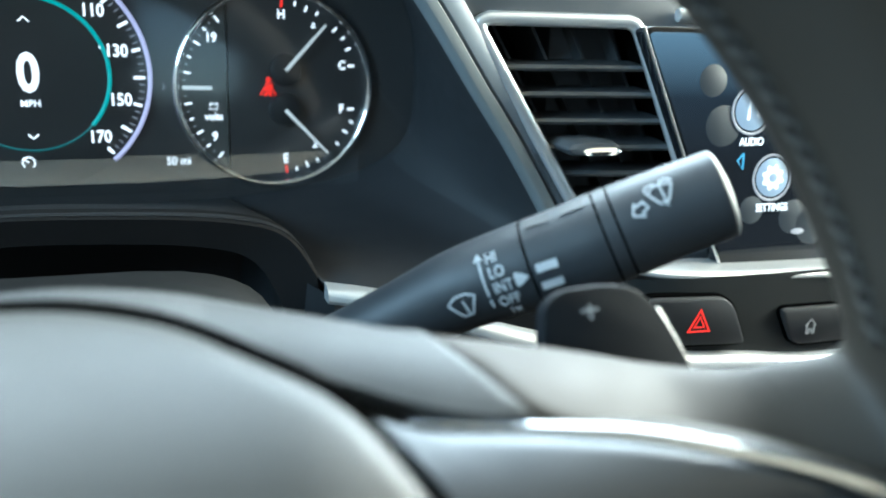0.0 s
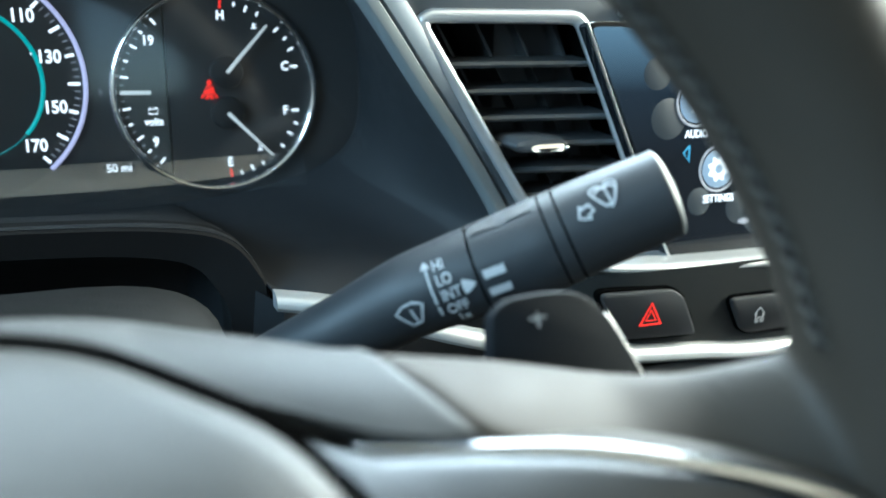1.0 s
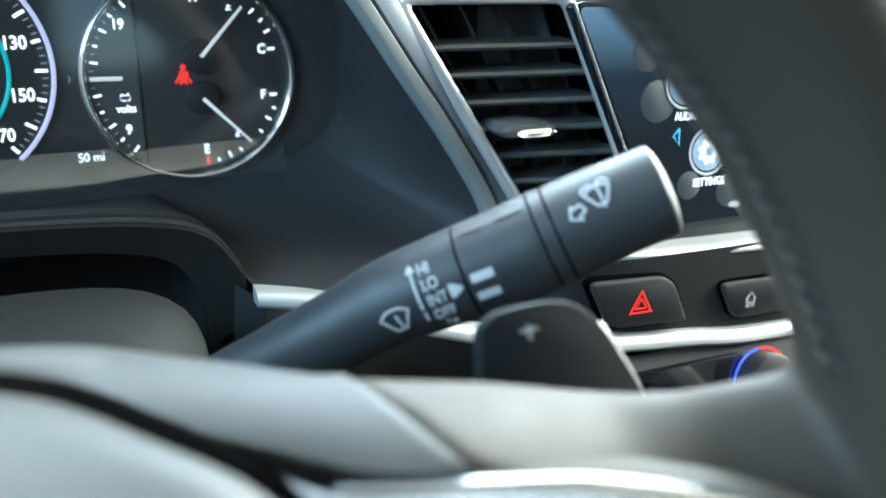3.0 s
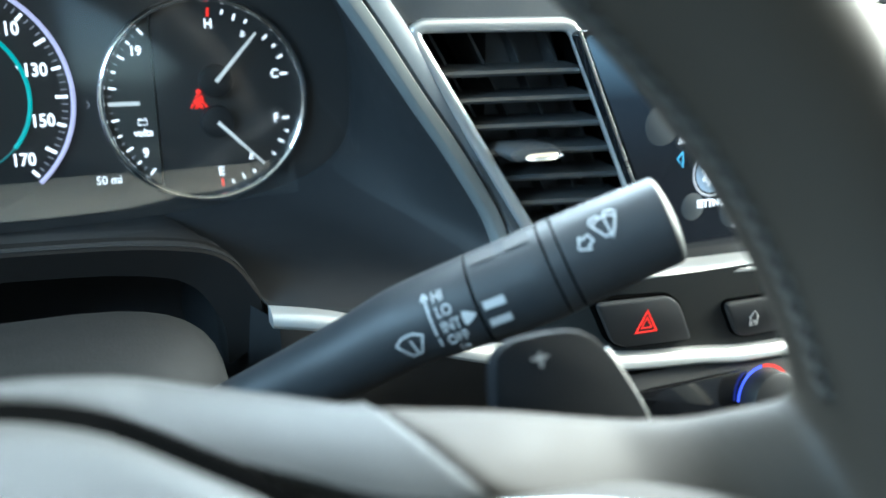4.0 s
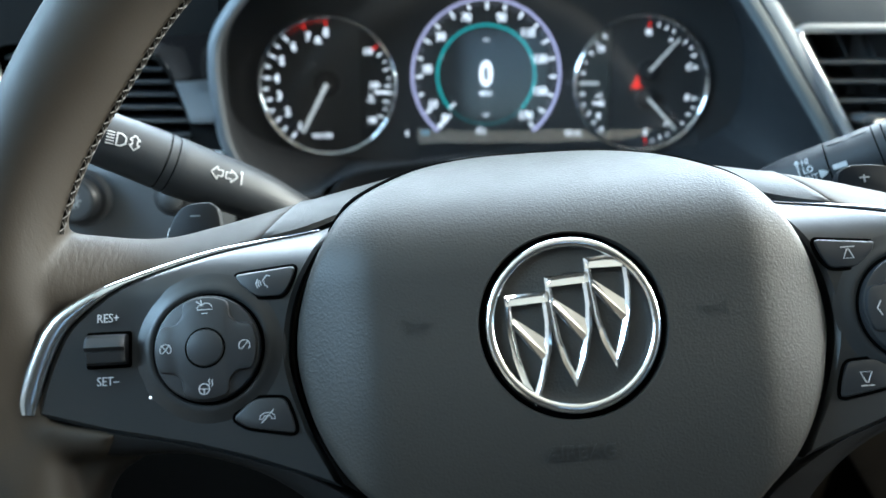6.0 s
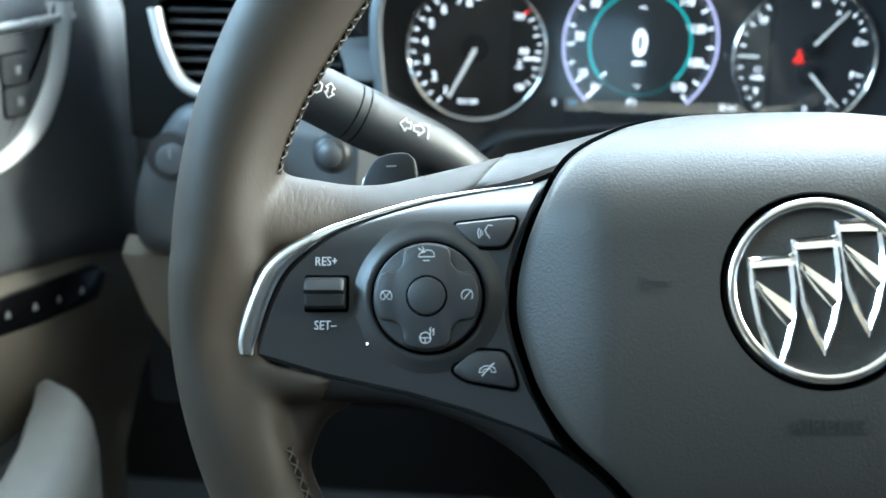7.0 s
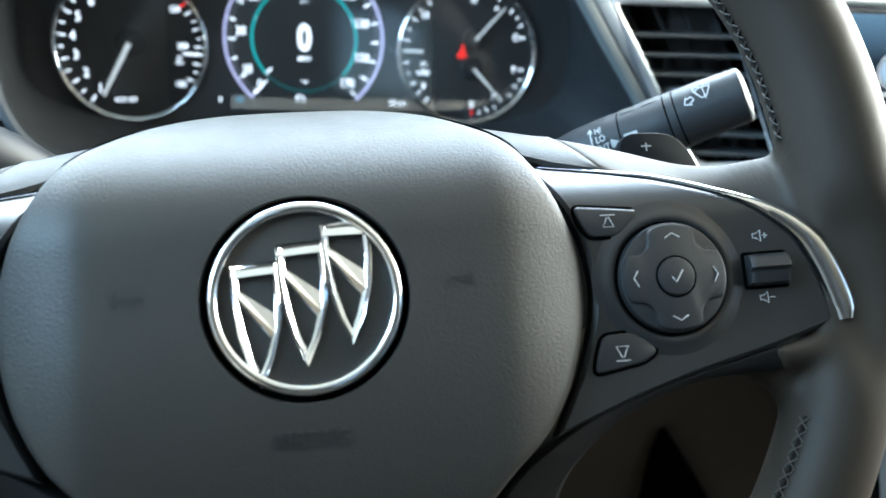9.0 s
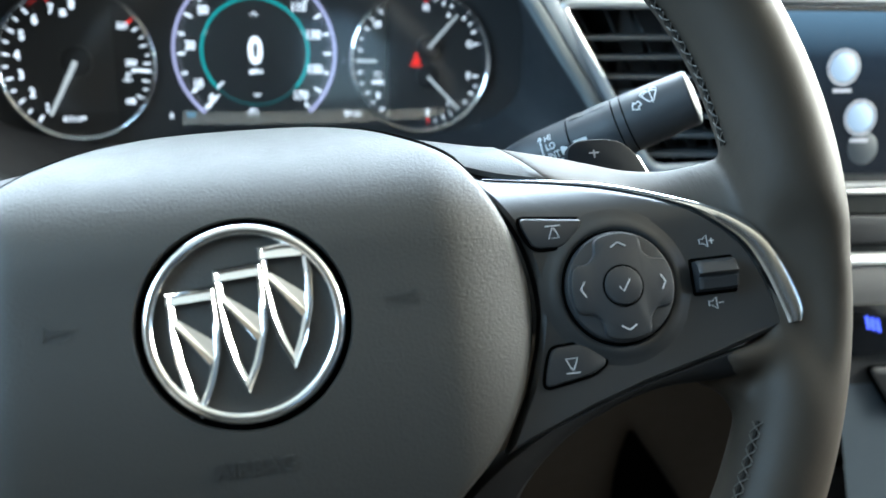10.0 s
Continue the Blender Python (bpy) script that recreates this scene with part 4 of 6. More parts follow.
def strip(name, pts, h, d, mat, label):
    """A slim bar of height h along pts, rounded in front."""
    rings = []
    p = spline(pts, 60)
    for q in p:
        rings.append([q + Vector((0, y, z)) for y, z in ((d, -h / 2), (0.0004, -h / 2), (-0.0006, -h * 0.3), (-0.0004, 0), (0.0010, h * 0.26), (0.0030, h * 0.44), (0.0048, h / 2), (d, h / 2))])
    return part(name, skin(rings), mat, dash, label)


VENT = [(0.1725, 0.2580, 0.7490), (0.2440, 0.2500, 0.7490), (0.2800, 0.2360, 0.6560), (0.2325, 0.2500, 0.6520)]


def build_right_dash():
    # satin panel between the binnacle's edge and the vent
    inner = spline([Vector(VENT[i]).lerp(Vector(VENT[(i + 1) % 4]), f) for i in range(4) for f in (0.06, 0.3, 0.6, 0.94)], 120, True)
    corner = [(0.1375, 0.253, 0.772), (0.158, 0.2555, 0.745), (0.176, 0.2565, 0.719), (0.193, 0.2575, 0.695), (0.210, 0.2575, 0.668), (0.2165, 0.254, 0.652), (0.225, 0.247, 0.643), (0.25, 0.238, 0.645), (0.29, 0.235, 0.648), (0.31, 0.24, 0.70), (0.28, 0.252, 0.757), (0.25, 0.256, 0.770), (0.20, 0.256, 0.785), (0.15, 0.250, 0.790)]
    outer = spline(corner, 120, True)
    c = Vector((0.222, 0.25, 0.705))
    def order(loop):
        key = lambda p: math.atan2(p.z - c.z, p.x - c.x)
        ang = sorted(loop, key=key)
        return [min(ang, key=lambda p: abs((key(p) - a + math.pi) % (2 * math.pi) - math.pi)) for a in (-math.pi + 2 * math.pi * i / 120 for i in range(120))]
    o, i = order(outer), order(inner)
    part("vent_surround", skin([o, [p.lerp(q, 0.5) + Vector((0, -0.003, 0)) for p, q in zip(o, i)], i], cap=False), DASH, dash, "satin dark panel round the vent")
    part("dash_top", skin([[Vector((x, y, z)) for x in (-0.75, -0.4, -0.15, 0.14, 0.3, 0.7, 1.0)] for y, z in ((0.36, 0.832), (0.40, 0.845), (0.70, 0.84), (0.97, 0.80))], closed=False, cap=False), DASH, dash, "dark grained dash top")
    for x0, x1 in ((-0.365, -0.168), (0.165, 1.0)):
        part("dash_brow", skin([[Vector((x0 + (x1 - x0) * k / 6, y, z)) for k in range(7)] for y, z in ((0.264, 0.757), (0.262, 0.770), (0.275, 0.790), (0.31, 0.822), (0.37, 0.842))], closed=False, cap=False), DASH, dash, "dark grained brow of the dash")
    part("hood_top", skin([[Vector((x, y, z + 0.030 * (1 - (x / 0.17) ** 2))) for x in (-0.172, -0.14, -0.10, -0.05, 0, 0.05, 0.10, 0.14, 0.168)] for y, z in ((0.232, 0.797), (0.26, 0.806), (0.32, 0.812), (0.40, 0.812))], closed=False, cap=False), DASH, dash, "dark hood over the instruments")
    part("dash_body", box(0.215, 1.0, 0.275, 0.96, 0.585, 0.755, 0.01), DASH, dash, "dark lower body of the dashboard")
    part("dash_body", box(-0.345, -0.205, 0.31, 0.96, 0.45, 0.755, 0.01), BEZEL, dash, "dark lower body of the dashboard")
    part("silver_line", tube(spline([(0.262, 0.246, 0.7525), (0.34, 0.240, 0.7525), (0.45, 0.236, 0.752), (0.62, 0.24, 0.75)], 30), 0.0030, 10), SILVER, dash, "silver line above the screen")
    strip("silver_line", [(0.2300, 0.2220, 0.6500), (0.2490, 0.2130, 0.6470), (0.30, 0.2070, 0.6450), (0.36, 0.2050, 0.6440), (0.46, 0.206, 0.6435)], 0.0042, 0.02, SILVER, "silver line under the screen")
    strip("silver_line", [(0.1065, 0.2300, 0.6432), (0.131, 0.2200, 0.6405), (0.172, 0.2060, 0.6290), (0.205, 0.2030, 0.6205), (0.245, 0.2020, 0.6120), (0.288, 0.2010, 0.6078), (0.331, 0.2010, 0.6035), (0.46, 0.205, 0.6000)], 0.0068, 0.008, SILVER, "broad silver line under the buttons")
    part("fascia", skin([[Vector((x, y, z)) for z in (0.6465, 0.630, 0.6050)] for x, y in ((0.215, 0.224), (0.235, 0.2100), (0.26, 0.2070), (0.30, 0.2060), (0.36, 0.2060), (0.46, 0.208), (0.48, 0.26))], closed=False, cap=False), FASCIA, dash, "satin grey button fascia")
    part("under_panel", skin([[Vector((x, y + 0.10 * max(0, (0.11 - x) / 0.03), z)) for x in (0.08, 0.11, 0.17, 0.24)] for y, z in ((0.236, 0.640), (0.232, 0.62), (0.25, 0.56), (0.30, 0.45))], closed=False, cap=False), RUBBER, dash, "black panel under the silver line")
    for rows, mat, label in ((((0.225, 0.206, 0.6030), (0.235, 0.196, 0.585), (0.290, 0.1915, 0.55), (0.312, 0.187, 0.530)), RUBBER, "black climate face of the console"), (((0.312, 0.187, 0.530), (0.335, 0.180, 0.50), (0.345, 0.16, 0.40), (0.35, 0.12, 0.30)), CONSOLE, "blue-grey lower face of the console")):
        part("console_panel", skin([[Vector((x, y, z)) for x in (x0, x0 + 0.02, 0.42, 0.55)] for x0, y, z in rows], closed=False, cap=False), mat, dash, label)


def build_vent():
    vent = thing("air_vent", pose(0.225, 0.26, 0.70), "black slatted dash air vent in a chrome frame", "air vent", "dash vents")
    tl, tr, br, bl = (Vector(p) for p in VENT)
    def corner(p, a, b, r=0.007):
        return [p + (a - p).normalized() * r, p + ((a - p).normalized() + (b - p).normalized()) * r * 0.28, p + (b - p).normalized() * r]
    loop = corner(bl, br, tl)[::1] + corner(tl, bl, tr) + corner(tr, tl, br, 0.004) + corner(br, tr, bl)
    dense = []
    for a, b in zip(loop, loop[1:] + loop[:1]):
        dense += [a.lerp(b, k / 6) for k in range(6)]
    part("frame", tube([p + Vector((-0.0006, -0.0015, 0)) for p in dense], 0.0030, 12, closed=True, normal=(0, 1, 0)), SILVER, vent, "bright chrome frame")
    back = [p + Vector((0.004, 0.045, 0)) for p in dense]
    bm = skin([dense, [p.lerp(q, 0.5) for p, q in zip(dense, back)], back], cap=False)
    bm.faces.new([bm.verts.new(p) for p in back])
    part("duct", bm, GAP, vent, "black vent duct")
    for k, z in enumerate((0.7290, 0.7178, 0.7065, 0.6952, 0.6838, 0.6722, 0.6606)):
        f = (tl.z - z) / (tl.z - bl.z)
        a, b = tl.lerp(bl, f) + Vector((0.001, 0, 0)), tr.lerp(br, (tr.z - z) / (tr.z - br.z)) - Vector((0.001, 0, 0))
        rings = []
        for i in range(9):
            p = a.lerp(b, i / 8)
            p.z = z + 0.0006 * (i / 8)
            rings.append([p + Vector((0, y, h)) for y, h in ((-0.0005, 0.0), (0.0005, 0.0012), (0.004, 0.0014), (0.020, 0.0024), (0.021, 0.0012), (0.006, -0.0010), (0.0005, -0.0012))])
        part("slat", skin(rings), GREYTRIM, vent)
    for k in range(4):
        f = 0.17 + 0.25 * k
        top, low = tl.lerp(tr, f), bl.lerp(br, f)
        rings = [[p + Vector((x, y, 0)) for x, y in ((0, 0.016), (0.0014, 0.016), (0.0014, 0.044), (0, 0.044))] for p in (low, low.lerp(top, 0.5), top)]
        part("vane", skin(rings), GREYTRIM, vent)
    build_tab(vent)


def build_tab(vent):
    rings = []
    for i in range(13):
        f = i / 12
        x = 0.2105 + 0.0242 * f
        w = 0.0034 * math.sqrt(max(0.02, 1 - (2 * f - 1) ** 6))
        y0 = 0.2385 - 0.001 * math.sin(math.pi * f)
        rings.append([Vector((x, y, 0.6968 + z * w / 0.0031)) for y, z in ((0.262, -0.0024), (0.2420, -0.0031), (y0, -0.0022), (y0 - 0.0008, 0.0002), (y0, 0.0022), (0.2420, 0.0031), (0.262, 0.0024))])
    part("tab", skin(rings), DASH, vent, "black slider tab")
    rings = []
    for i in range(11):
        f = i / 10
        x = 0.2165 + 0.0180 * f
        w = math.sqrt(max(0.03, 1 - (2 * f - 1) ** 4))
        rings.append([Vector((x, y, 0.6958 + z * w)) for y, z in ((0.2400, -0.0019), (0.2368, -0.0017), (0.2360, 0), (0.2368, 0.0017), (0.2400, 0.0019))])
    part("tab_face", skin(rings), CHROME, vent, "chrome tab face")


def build_screen():
    scr = thing("touch_screen", pose(0.35, 0.23, 0.69), "glossy black centre touch screen showing round icons", "touch screen")
    tilt = pose(0.234, 0.2280, 0.7465, 90 - 4, 0, 0)
    poly = [(0.0, 0.0), (0.0452, -0.1000), (0.052, -0.1020), (0.28, -0.1020), (0.28, 0.0015), (0.004, 0.0015)]
    part("screen_glass", plate(rounded(poly, 0.004), -0.006, 0.0, tilt, bevel=0.0008), SCREEN, scr, "smudged black glass")
    edge = [tilt @ Vector((*p, 0.0003)) for p in ((0.0005, 0.001), (0.0225, -0.0495), (0.0448, -0.0985), (0.050, -0.1025), (0.12, -0.1028))]
    part("screen_edge", tube(spline(edge, 50), 0.0007, 8), SATIN, scr, "fine silver edge")
    # lit wallpaper: pale blue above, near black below, with faint bubbles
    part("display", plate(rounded([(0.0030, -0.0008), (0.0455, -0.0950), (0.276, -0.0985), (0.276, -0.0008)], 0.003), 0.0, 0.0001, tilt, bevel=0.00005), WALLPAPER, scr, "lit blue-black display")
    for x, v, r in ((0.0355, -0.0200, 0.0068), (0.0420, -0.0390, 0.0088), (0.083, -0.0800, 0.0078), (0.094, -0.0840, 0.0092), (0.060, -0.0760, 0.0062), (0.120, -0.0800, 0.0100)):
        part("bubble", plate(circle(x, v, r, 32), 0.0001, 0.00025, tilt, bevel=0.00005), BUBBLE, scr, "faint round bubble")
    for x, v in ((0.086, -0.0868), (0.100, -0.0850)):
        part("bubble_glint", plate([(x + 0.0036 * math.cos(k * 0.4), v + 0.0014 * math.sin(k * 0.4)) for k in range(15)], 0.0002, 0.0004, tilt, bevel=0.00005), GREYLIT, scr, "pale glint")
    part("back_arrow", stroke([[(0.0535, -0.0510), (0.0505, -0.0540), (0.0535, -0.0580), (0.0535, -0.0510)]], 0.0008, 0.0003, tilt), CYAN, scr, "small blue arrow", smooth=False)
    for row, (v, s) in enumerate(((-0.0325, "AUDIO"), (-0.0618, "SETTINGS"))):
        for col in range(3):
            x = 0.0560 + (0.0135 * row) + 0.0470 * col
            disc = part("icon", plate(circle(x, v, 0.0103, 40), 0.0002, 0.0005, tilt, bevel=0.0001), SCREEN, scr, "dark round icon")
            part("icon_rim", ring(x, v, 0.0100, 0.0006, 0.0006, tilt, 48, 0.0002), GREYLIT, disc, "pale icon rim")
            part("icon_glow", plate(circle(x, v, 0.0086, 40), 0.0005, 0.0007, tilt, bevel=0.0001), ICONLIT, disc, "blue-grey lit icon")
            if row and not col:
                teeth = []
                for k in range(32):
                    r = 0.0058 if (k // 2) % 2 else 0.0045
                    teeth.append((x + r * math.cos(2 * math.pi * k / 32), v + r * math.sin(2 * math.pi * k / 32)))
                part("gear_mark", fill(teeth, 0.0008, tilt), WHITE, disc, "white gear symbol")
                part("gear_hole", fill(circle(x, v, 0.0022, 20), 0.0011, tilt), ICONLIT, disc)
            elif not col:
                part("note_mark", stroke([[(x - 0.002, v - 0.004), (x - 0.001, v + 0.004), (x + 0.003, v + 0.003), (x + 0.0035, v - 0.003)]], 0.0012, 0.0008, tilt), WHITE, disc, "white music note", smooth=False)
            if not col:
                words("lettering", s, 0.0049, tilt @ at(x + 0.001, v - 0.0135, 0.0006), WHITE, scr, "white screen lettering", wide=0.8)
            else:
                part("caption", stroke([[(x - 0.006, v - 0.0135), (x + 0.006, v - 0.0135)]], 0.0022, 0.0006, tilt), GREYLIT, scr, "pale caption bar", smooth=False)


def build_fascia_buttons():
    pan = thing("button_panel", pose(0.29, 0.206, 0.63), "satin grey dash buttons with a red hazard triangle", "button panel")
    face = pose(0.0, 0.2055, 0.0, 90, 0, 0)
    for poly, name in (([(0.2330, 0.6405), (0.2700, 0.6385), (0.2762, 0.6340), (0.2845, 0.6160), (0.2490, 0.6182), (0.2425, 0.6215)], "hazard_button"), ([(0.3005, 0.6305), (0.3720, 0.6290), (0.3720, 0.6120), (0.3140, 0.6125), (0.3085, 0.6150)], "home_button")):
        p = rounded(poly, 0.004)
        q = p if area(p) > 0 else list(reversed(p))
        part("button_gap", plate(inset(q, -0.0010), -0.003, 0.0008, face, bevel=0.0003), GAP, pan)
        part(name, plate(q, -0.003, 0.0028, face, bevel=0.0014), BUTTON, pan, "satin grey push button")
    tri = [(0.2535, 0.6245), (0.2640, 0.6242), (0.2588, 0.6338)]
    part("hazard_mark", stroke([tri], 0.0013, 0.0029, face, closed=True), RED, pan, "glowing red triangle", smooth=False)
    part("hazard_mark", stroke([[(0.2562, 0.6262), (0.2614, 0.6261), (0.2588, 0.6307)]], 0.0009, 0.0029, face, closed=True), RED, pan, "glowing red triangle", smooth=False)
    part("home_mark", stroke([[(0.3150, 0.6215), (0.3178, 0.6247), (0.3206, 0.6215)], [(0.3158, 0.6220), (0.3158, 0.6178), (0.3170, 0.6178), (0.3170, 0.6200), (0.3186, 0.6200), (0.3186, 0.6178), (0.3198, 0.6178), (0.3198, 0.6220)]], 0.0005, 0.0029, face), PRINT, pan, "white house symbol", smooth=False)
    clim = thing("climate_panel", pose(0.30, 0.19, 0.58), "black climate display with lit controls", "climate control")
    face = pose(0.0, 0.1990, 0.0, 90 - 22, 0, 0)
    f2 = pose(0.27, 0.1985, 0.5990, 90 - 14, 0, 0)
    part("display", plate(rounded([(-0.024, 0.0), (0.042, 0.0), (0.038, -0.018), (-0.016, -0.018)], 0.002), -0.001, 0.002, f2, bevel=0.0006), PIANO, clim, "glossy black display")
    f3 = pose(0.320, 0.1935, 0.5850, 90 - 12, 0, 0)
    part("dial", plate(circle(0, 0, 0.014, 48), -0.001, 0.010, f3, bevel=0.002), RUBBER, clim, "round black temperature dial")
    part("dial_arc", stroke([circle(0, 0, 0.0155, 14, 95, 175, False)], 0.0012, 0.0012, f3), BLUE, clim, "blue lit arc", smooth=False)
    part("dial_arc", stroke([circle(0, 0, 0.0155, 10, 40, 92, False)], 0.0012, 0.0012, f3), RED, clim, "red lit arc", smooth=False)
    f4 = pose(0.361, 0.1895, 0.5650, 90 - 10, 0, 0)
    part("display", plate(rounded([(-0.030, 0.014), (0.08, 0.014), (0.08, -0.016), (-0.030, -0.016)], 0.003), -0.001, 0.0015, f4, bevel=0.0006), PIANO, clim, "glossy black display")
    part("digits", stroke([[(-0.012, -0.001), (-0.014, 0.007)], [(-0.0085, -0.002), (-0.0105, 0.006)], [(-0.005, -0.003), (-0.007, 0.005)]], 0.0022, 0.0017, f4), BLUE, clim, "blue lit display bars", smooth=False)
    f5 = pose(0.364, 0.1830, 0.5290, 90 - 14, 0, 0)
    p = rounded([(-0.014, 0.012), (0.06, 0.012), (0.06, -0.014), (0.0, -0.012)], 0.005)
    p = p if area(p) > 0 else list(reversed(p))
    part("button_gap", plate(inset(p, -0.001), -0.002, 0.0008, f5, bevel=0.0003), GAP, clim)
    part("seat_button", plate(p, -0.002, 0.0025, f5, bevel=0.001), BUTTON, clim, "grey seat-heat button")
    part("seat_light", plate(rounded([(0.002, 0.0055), (0.010, 0.0055), (0.010, 0.0018), (0.002, 0.0018)], 0.001), 0.0024, 0.0030, f5, bevel=0.0003), lit("orange_light", (1.0, 0.22, 0.04), 1.2), clim, "orange lit lamp")


# instrument cluster
def build_cluster():
    cl = thing("instrument_cluster", pose(-0.004, 0.35, 0.71), "black instrument cluster with three lit round dials", "instrument cluster")
    F = pose(0, 0.345, 0, 90, 0, 0)
    part("backplate", box(-0.19, 0.185, 0.3445, 0.352, 0.655, 0.80), DIAL, cl, "black cluster ground")
    part("lens_lip", skin([[Vector((x, 0.3442 - 0.0060 * f - 0.0030 * f * f, 0.6805 - 0.0165 * f + 0.003 * abs(x / 0.16) ** 3)) for x in [-0.052 + 0.0197 * k for k in range(11)]] for f in (0, 0.25, 0.5, 0.75, 1)], closed=False, cap=False), LENS, cl, "clear curved foot of the lens").visible_shadow = False
    glaze = []
    for k in range(7):
        f = k / 6
        glaze.append([Vector((x, 0.3345 - 0.010 * (1 - f), 0.682 + 0.112 * f)) for x in [-0.172 + 0.0345 * q for q in range(11)]])
    part("lens", skin(glaze, closed=False, cap=False), PANE, cl, "clear plastic lens over the dials").visible_shadow = False
    def dial(name, cx, cz, r, rim, w, label):
        d = part(name, plate(circle(cx, cz, r, 96), -0.004, 0.0012, F, bevel=0.0002), DIAL, cl, label)
        part("dial_ring", ring(cx, cz, r, w, 0.0020, F, 120, w * 1.4), rim, d, "bright dial ring")
        return d
    def ticks(d, cx, cz, r0, spec, mat, width, name="tick"):
        for a, long in spec:
            c, s = math.cos(radians(a)), math.sin(radians(a))
            bm = stroke([[(cx + c * (r0 - long), cz + s * (r0 - long)), (cx + c * r0, cz + s * r0)]], width, 0.0014, F)
            part(name, bm, mat, d, smooth=False)
    def label(d, s, x, z, size, mat=WHITE, wide=0.85):
        words("numeral", s, size * 1.06, F @ at(x, z, 0.0016), mat, d, wide=wide, bold=0.022)
    def pointer(d, ax, az, bx, bz, w, mat, hub):
        v = Vector((bx - ax, bz - az)).normalized()
        s = Vector((-v.y, v.x))
        a, b = Vector((ax, az)), Vector((bx, bz))
        if hub:
            part("needle_hub", plate(circle(ax, az, hub, 32), 0.001, 0.0048, F, bevel=0.001), RUBBER, d, "black needle hub")
        part("needle", plate([a + s * w, a - s * w, b - s * w * 0.55, b + s * w * 0.55], 0.0044, 0.0056, F, bevel=0.0004), mat, d, "white pointer")
    # rev counter
    cx, cz = -0.1140, 0.7105
    d = dial("rev_counter", cx, cz, 0.0470, CHROME, 0.0018, "black rev counter face")
    part("face_panel", plate([(cx + 0.0225, cz - 0.0395), (cx + 0.0225, cz + 0.0395)] + circle(cx, cz, 0.0452, 20, 60, -60, False), 0.0011, 0.0015, F, bevel=0.0001), PANEL, d, "grey side panel")
    for s, x, z in (("1", -0.1341, 0.6826), ("2", -0.1423, 0.6923), ("3", -0.1477, 0.7032), ("4", -0.1490, 0.7153), ("5", -0.1449, 0.7272), ("6", -0.1365, 0.7368), ("7", -0.1265, 0.7432), ("8", -0.1141, 0.7462)):
        label(d, s, x, z, 0.0078)
    ang = [math.degrees(math.atan2(z - cz, x - cx)) % 360 for x, z in ((-0.1341, 0.6826), (-0.1141, 0.7462))]
    ticks(d, cx, cz, 0.0440, [(ang[0] + (ang[1] - ang[0]) * k / 14, 0.0042 if k % 2 == 0 else 0.0028) for k in range(11)], WHITE, 0.0012)
    ticks(d, cx, cz, 0.0440, [(ang[0] + (ang[1] - ang[0]) * k / 14, 0.0036) for k in (12, 14)], RED, 0.0013)
    ticks(d, cx, cz, 0.0440, [(ang[0] + (ang[1] - ang[0]) * k / 42, 0.0011) for k in (32, 33, 34, 35, 37, 38, 39, 40, 41)], RED, 0.0006)
    part("caption", stroke([[(-0.1215, 0.7425), (-0.1180, 0.7425)], [(-0.1215, 0.7402), (-0.1175, 0.7402)]], 0.0015, 0.0015, F), WHITE, d, "small white caption bars", smooth=False)
    words("numeral", "ECO OFF", 0.0042, F @ at(-0.1185, 0.6757, 0.0016), WHITE, d, wide=0.8)
    pointer(d, -0.1142, 0.7118, -0.1318, 0.6785, 0.0017, NEEDLE, 0.0098)
    for s, x, z in (("320", -0.0855, 0.7336), ("200", -0.0815, 0.7108), ("100", -0.0837, 0.6866)):
        label(d, s, x, z, 0.0050)
    ticks(d, cx, cz, 0.0440, [(a, 0.004) for a in (30, 15, 0, -15, -30)] + [(a, 0.002) for a in (22, 7, -7, -22)], WHITE, 0.0009)
    ticks(d, cx, cz, 0.0440, [(38, 0.004)], RED, 0.0014)
    part("temperature_pointer", stroke([[(-0.0815, 0.7062), (-0.0705, 0.7058)]], 0.0016, 0.0017, F), WHITE, d, "white temperature pointer", smooth=False)
    part("temperature_mark", stroke([[(-0.0845, 0.7005), (-0.0845, 0.7050)], [(-0.0845, 0.7035), (-0.0820, 0.7035)], [(-0.0868, 0.7000), (-0.0815, 0.7000)]], 0.0007, 0.0017, F), WHITE, d, smooth=False)
    # speedometer
    cx, cz = -0.0040, 0.7178
    d = part("speedometer", plate(circle(cx, cz, 0.0515, 96), -0.004, 0.0012, F, bevel=0.0002), DIAL, cl, "black speedometer face")
    part("dial_ring", tube([F @ Vector((x, z, 0.0020)) for x, z in circle(cx, cz, 0.0512, 110, 229, -49, False)], 0.0010, 8, normal=(0, 1, 0)), LILAC, d, "lilac lit dial ring, open below")
    for s, x, z in (("0", -0.0330, 0.6880), ("10", -0.0412, 0.6975), ("30", -0.0448, 0.7216), ("50", -0.0355, 0.7435), ("70", -0.0180, 0.7560), ("90", 0.0060, 0.7562), ("110", 0.0243, 0.7460), ("130", 0.0333, 0.7285), ("150", 0.0338, 0.7065), ("170", 0.0240, 0.6897)):
        label(d, s, x, z, 0.0074)
    ticks(d, cx, cz, 0.0490, [(227 - 274 * k / 18, 0.0050 if k % 2 else 0.0038) for k in range(19)], WHITE, 0.0014)
    ticks(d, cx, cz, 0.0490, [(227 - 274 * k / 72, 0.0024) for k in range(73) if k % 4], GREYLIT, 0.0005, "minor_tick")
    part("inner_ring", tube([F @ Vector((x, z, 0.0016)) for x, z in circle(cx, cz, 0.0338, 100, 222, -42, False)], 0.0009, 8, normal=(0, 1, 0)), TEAL, d, "teal lit ring")
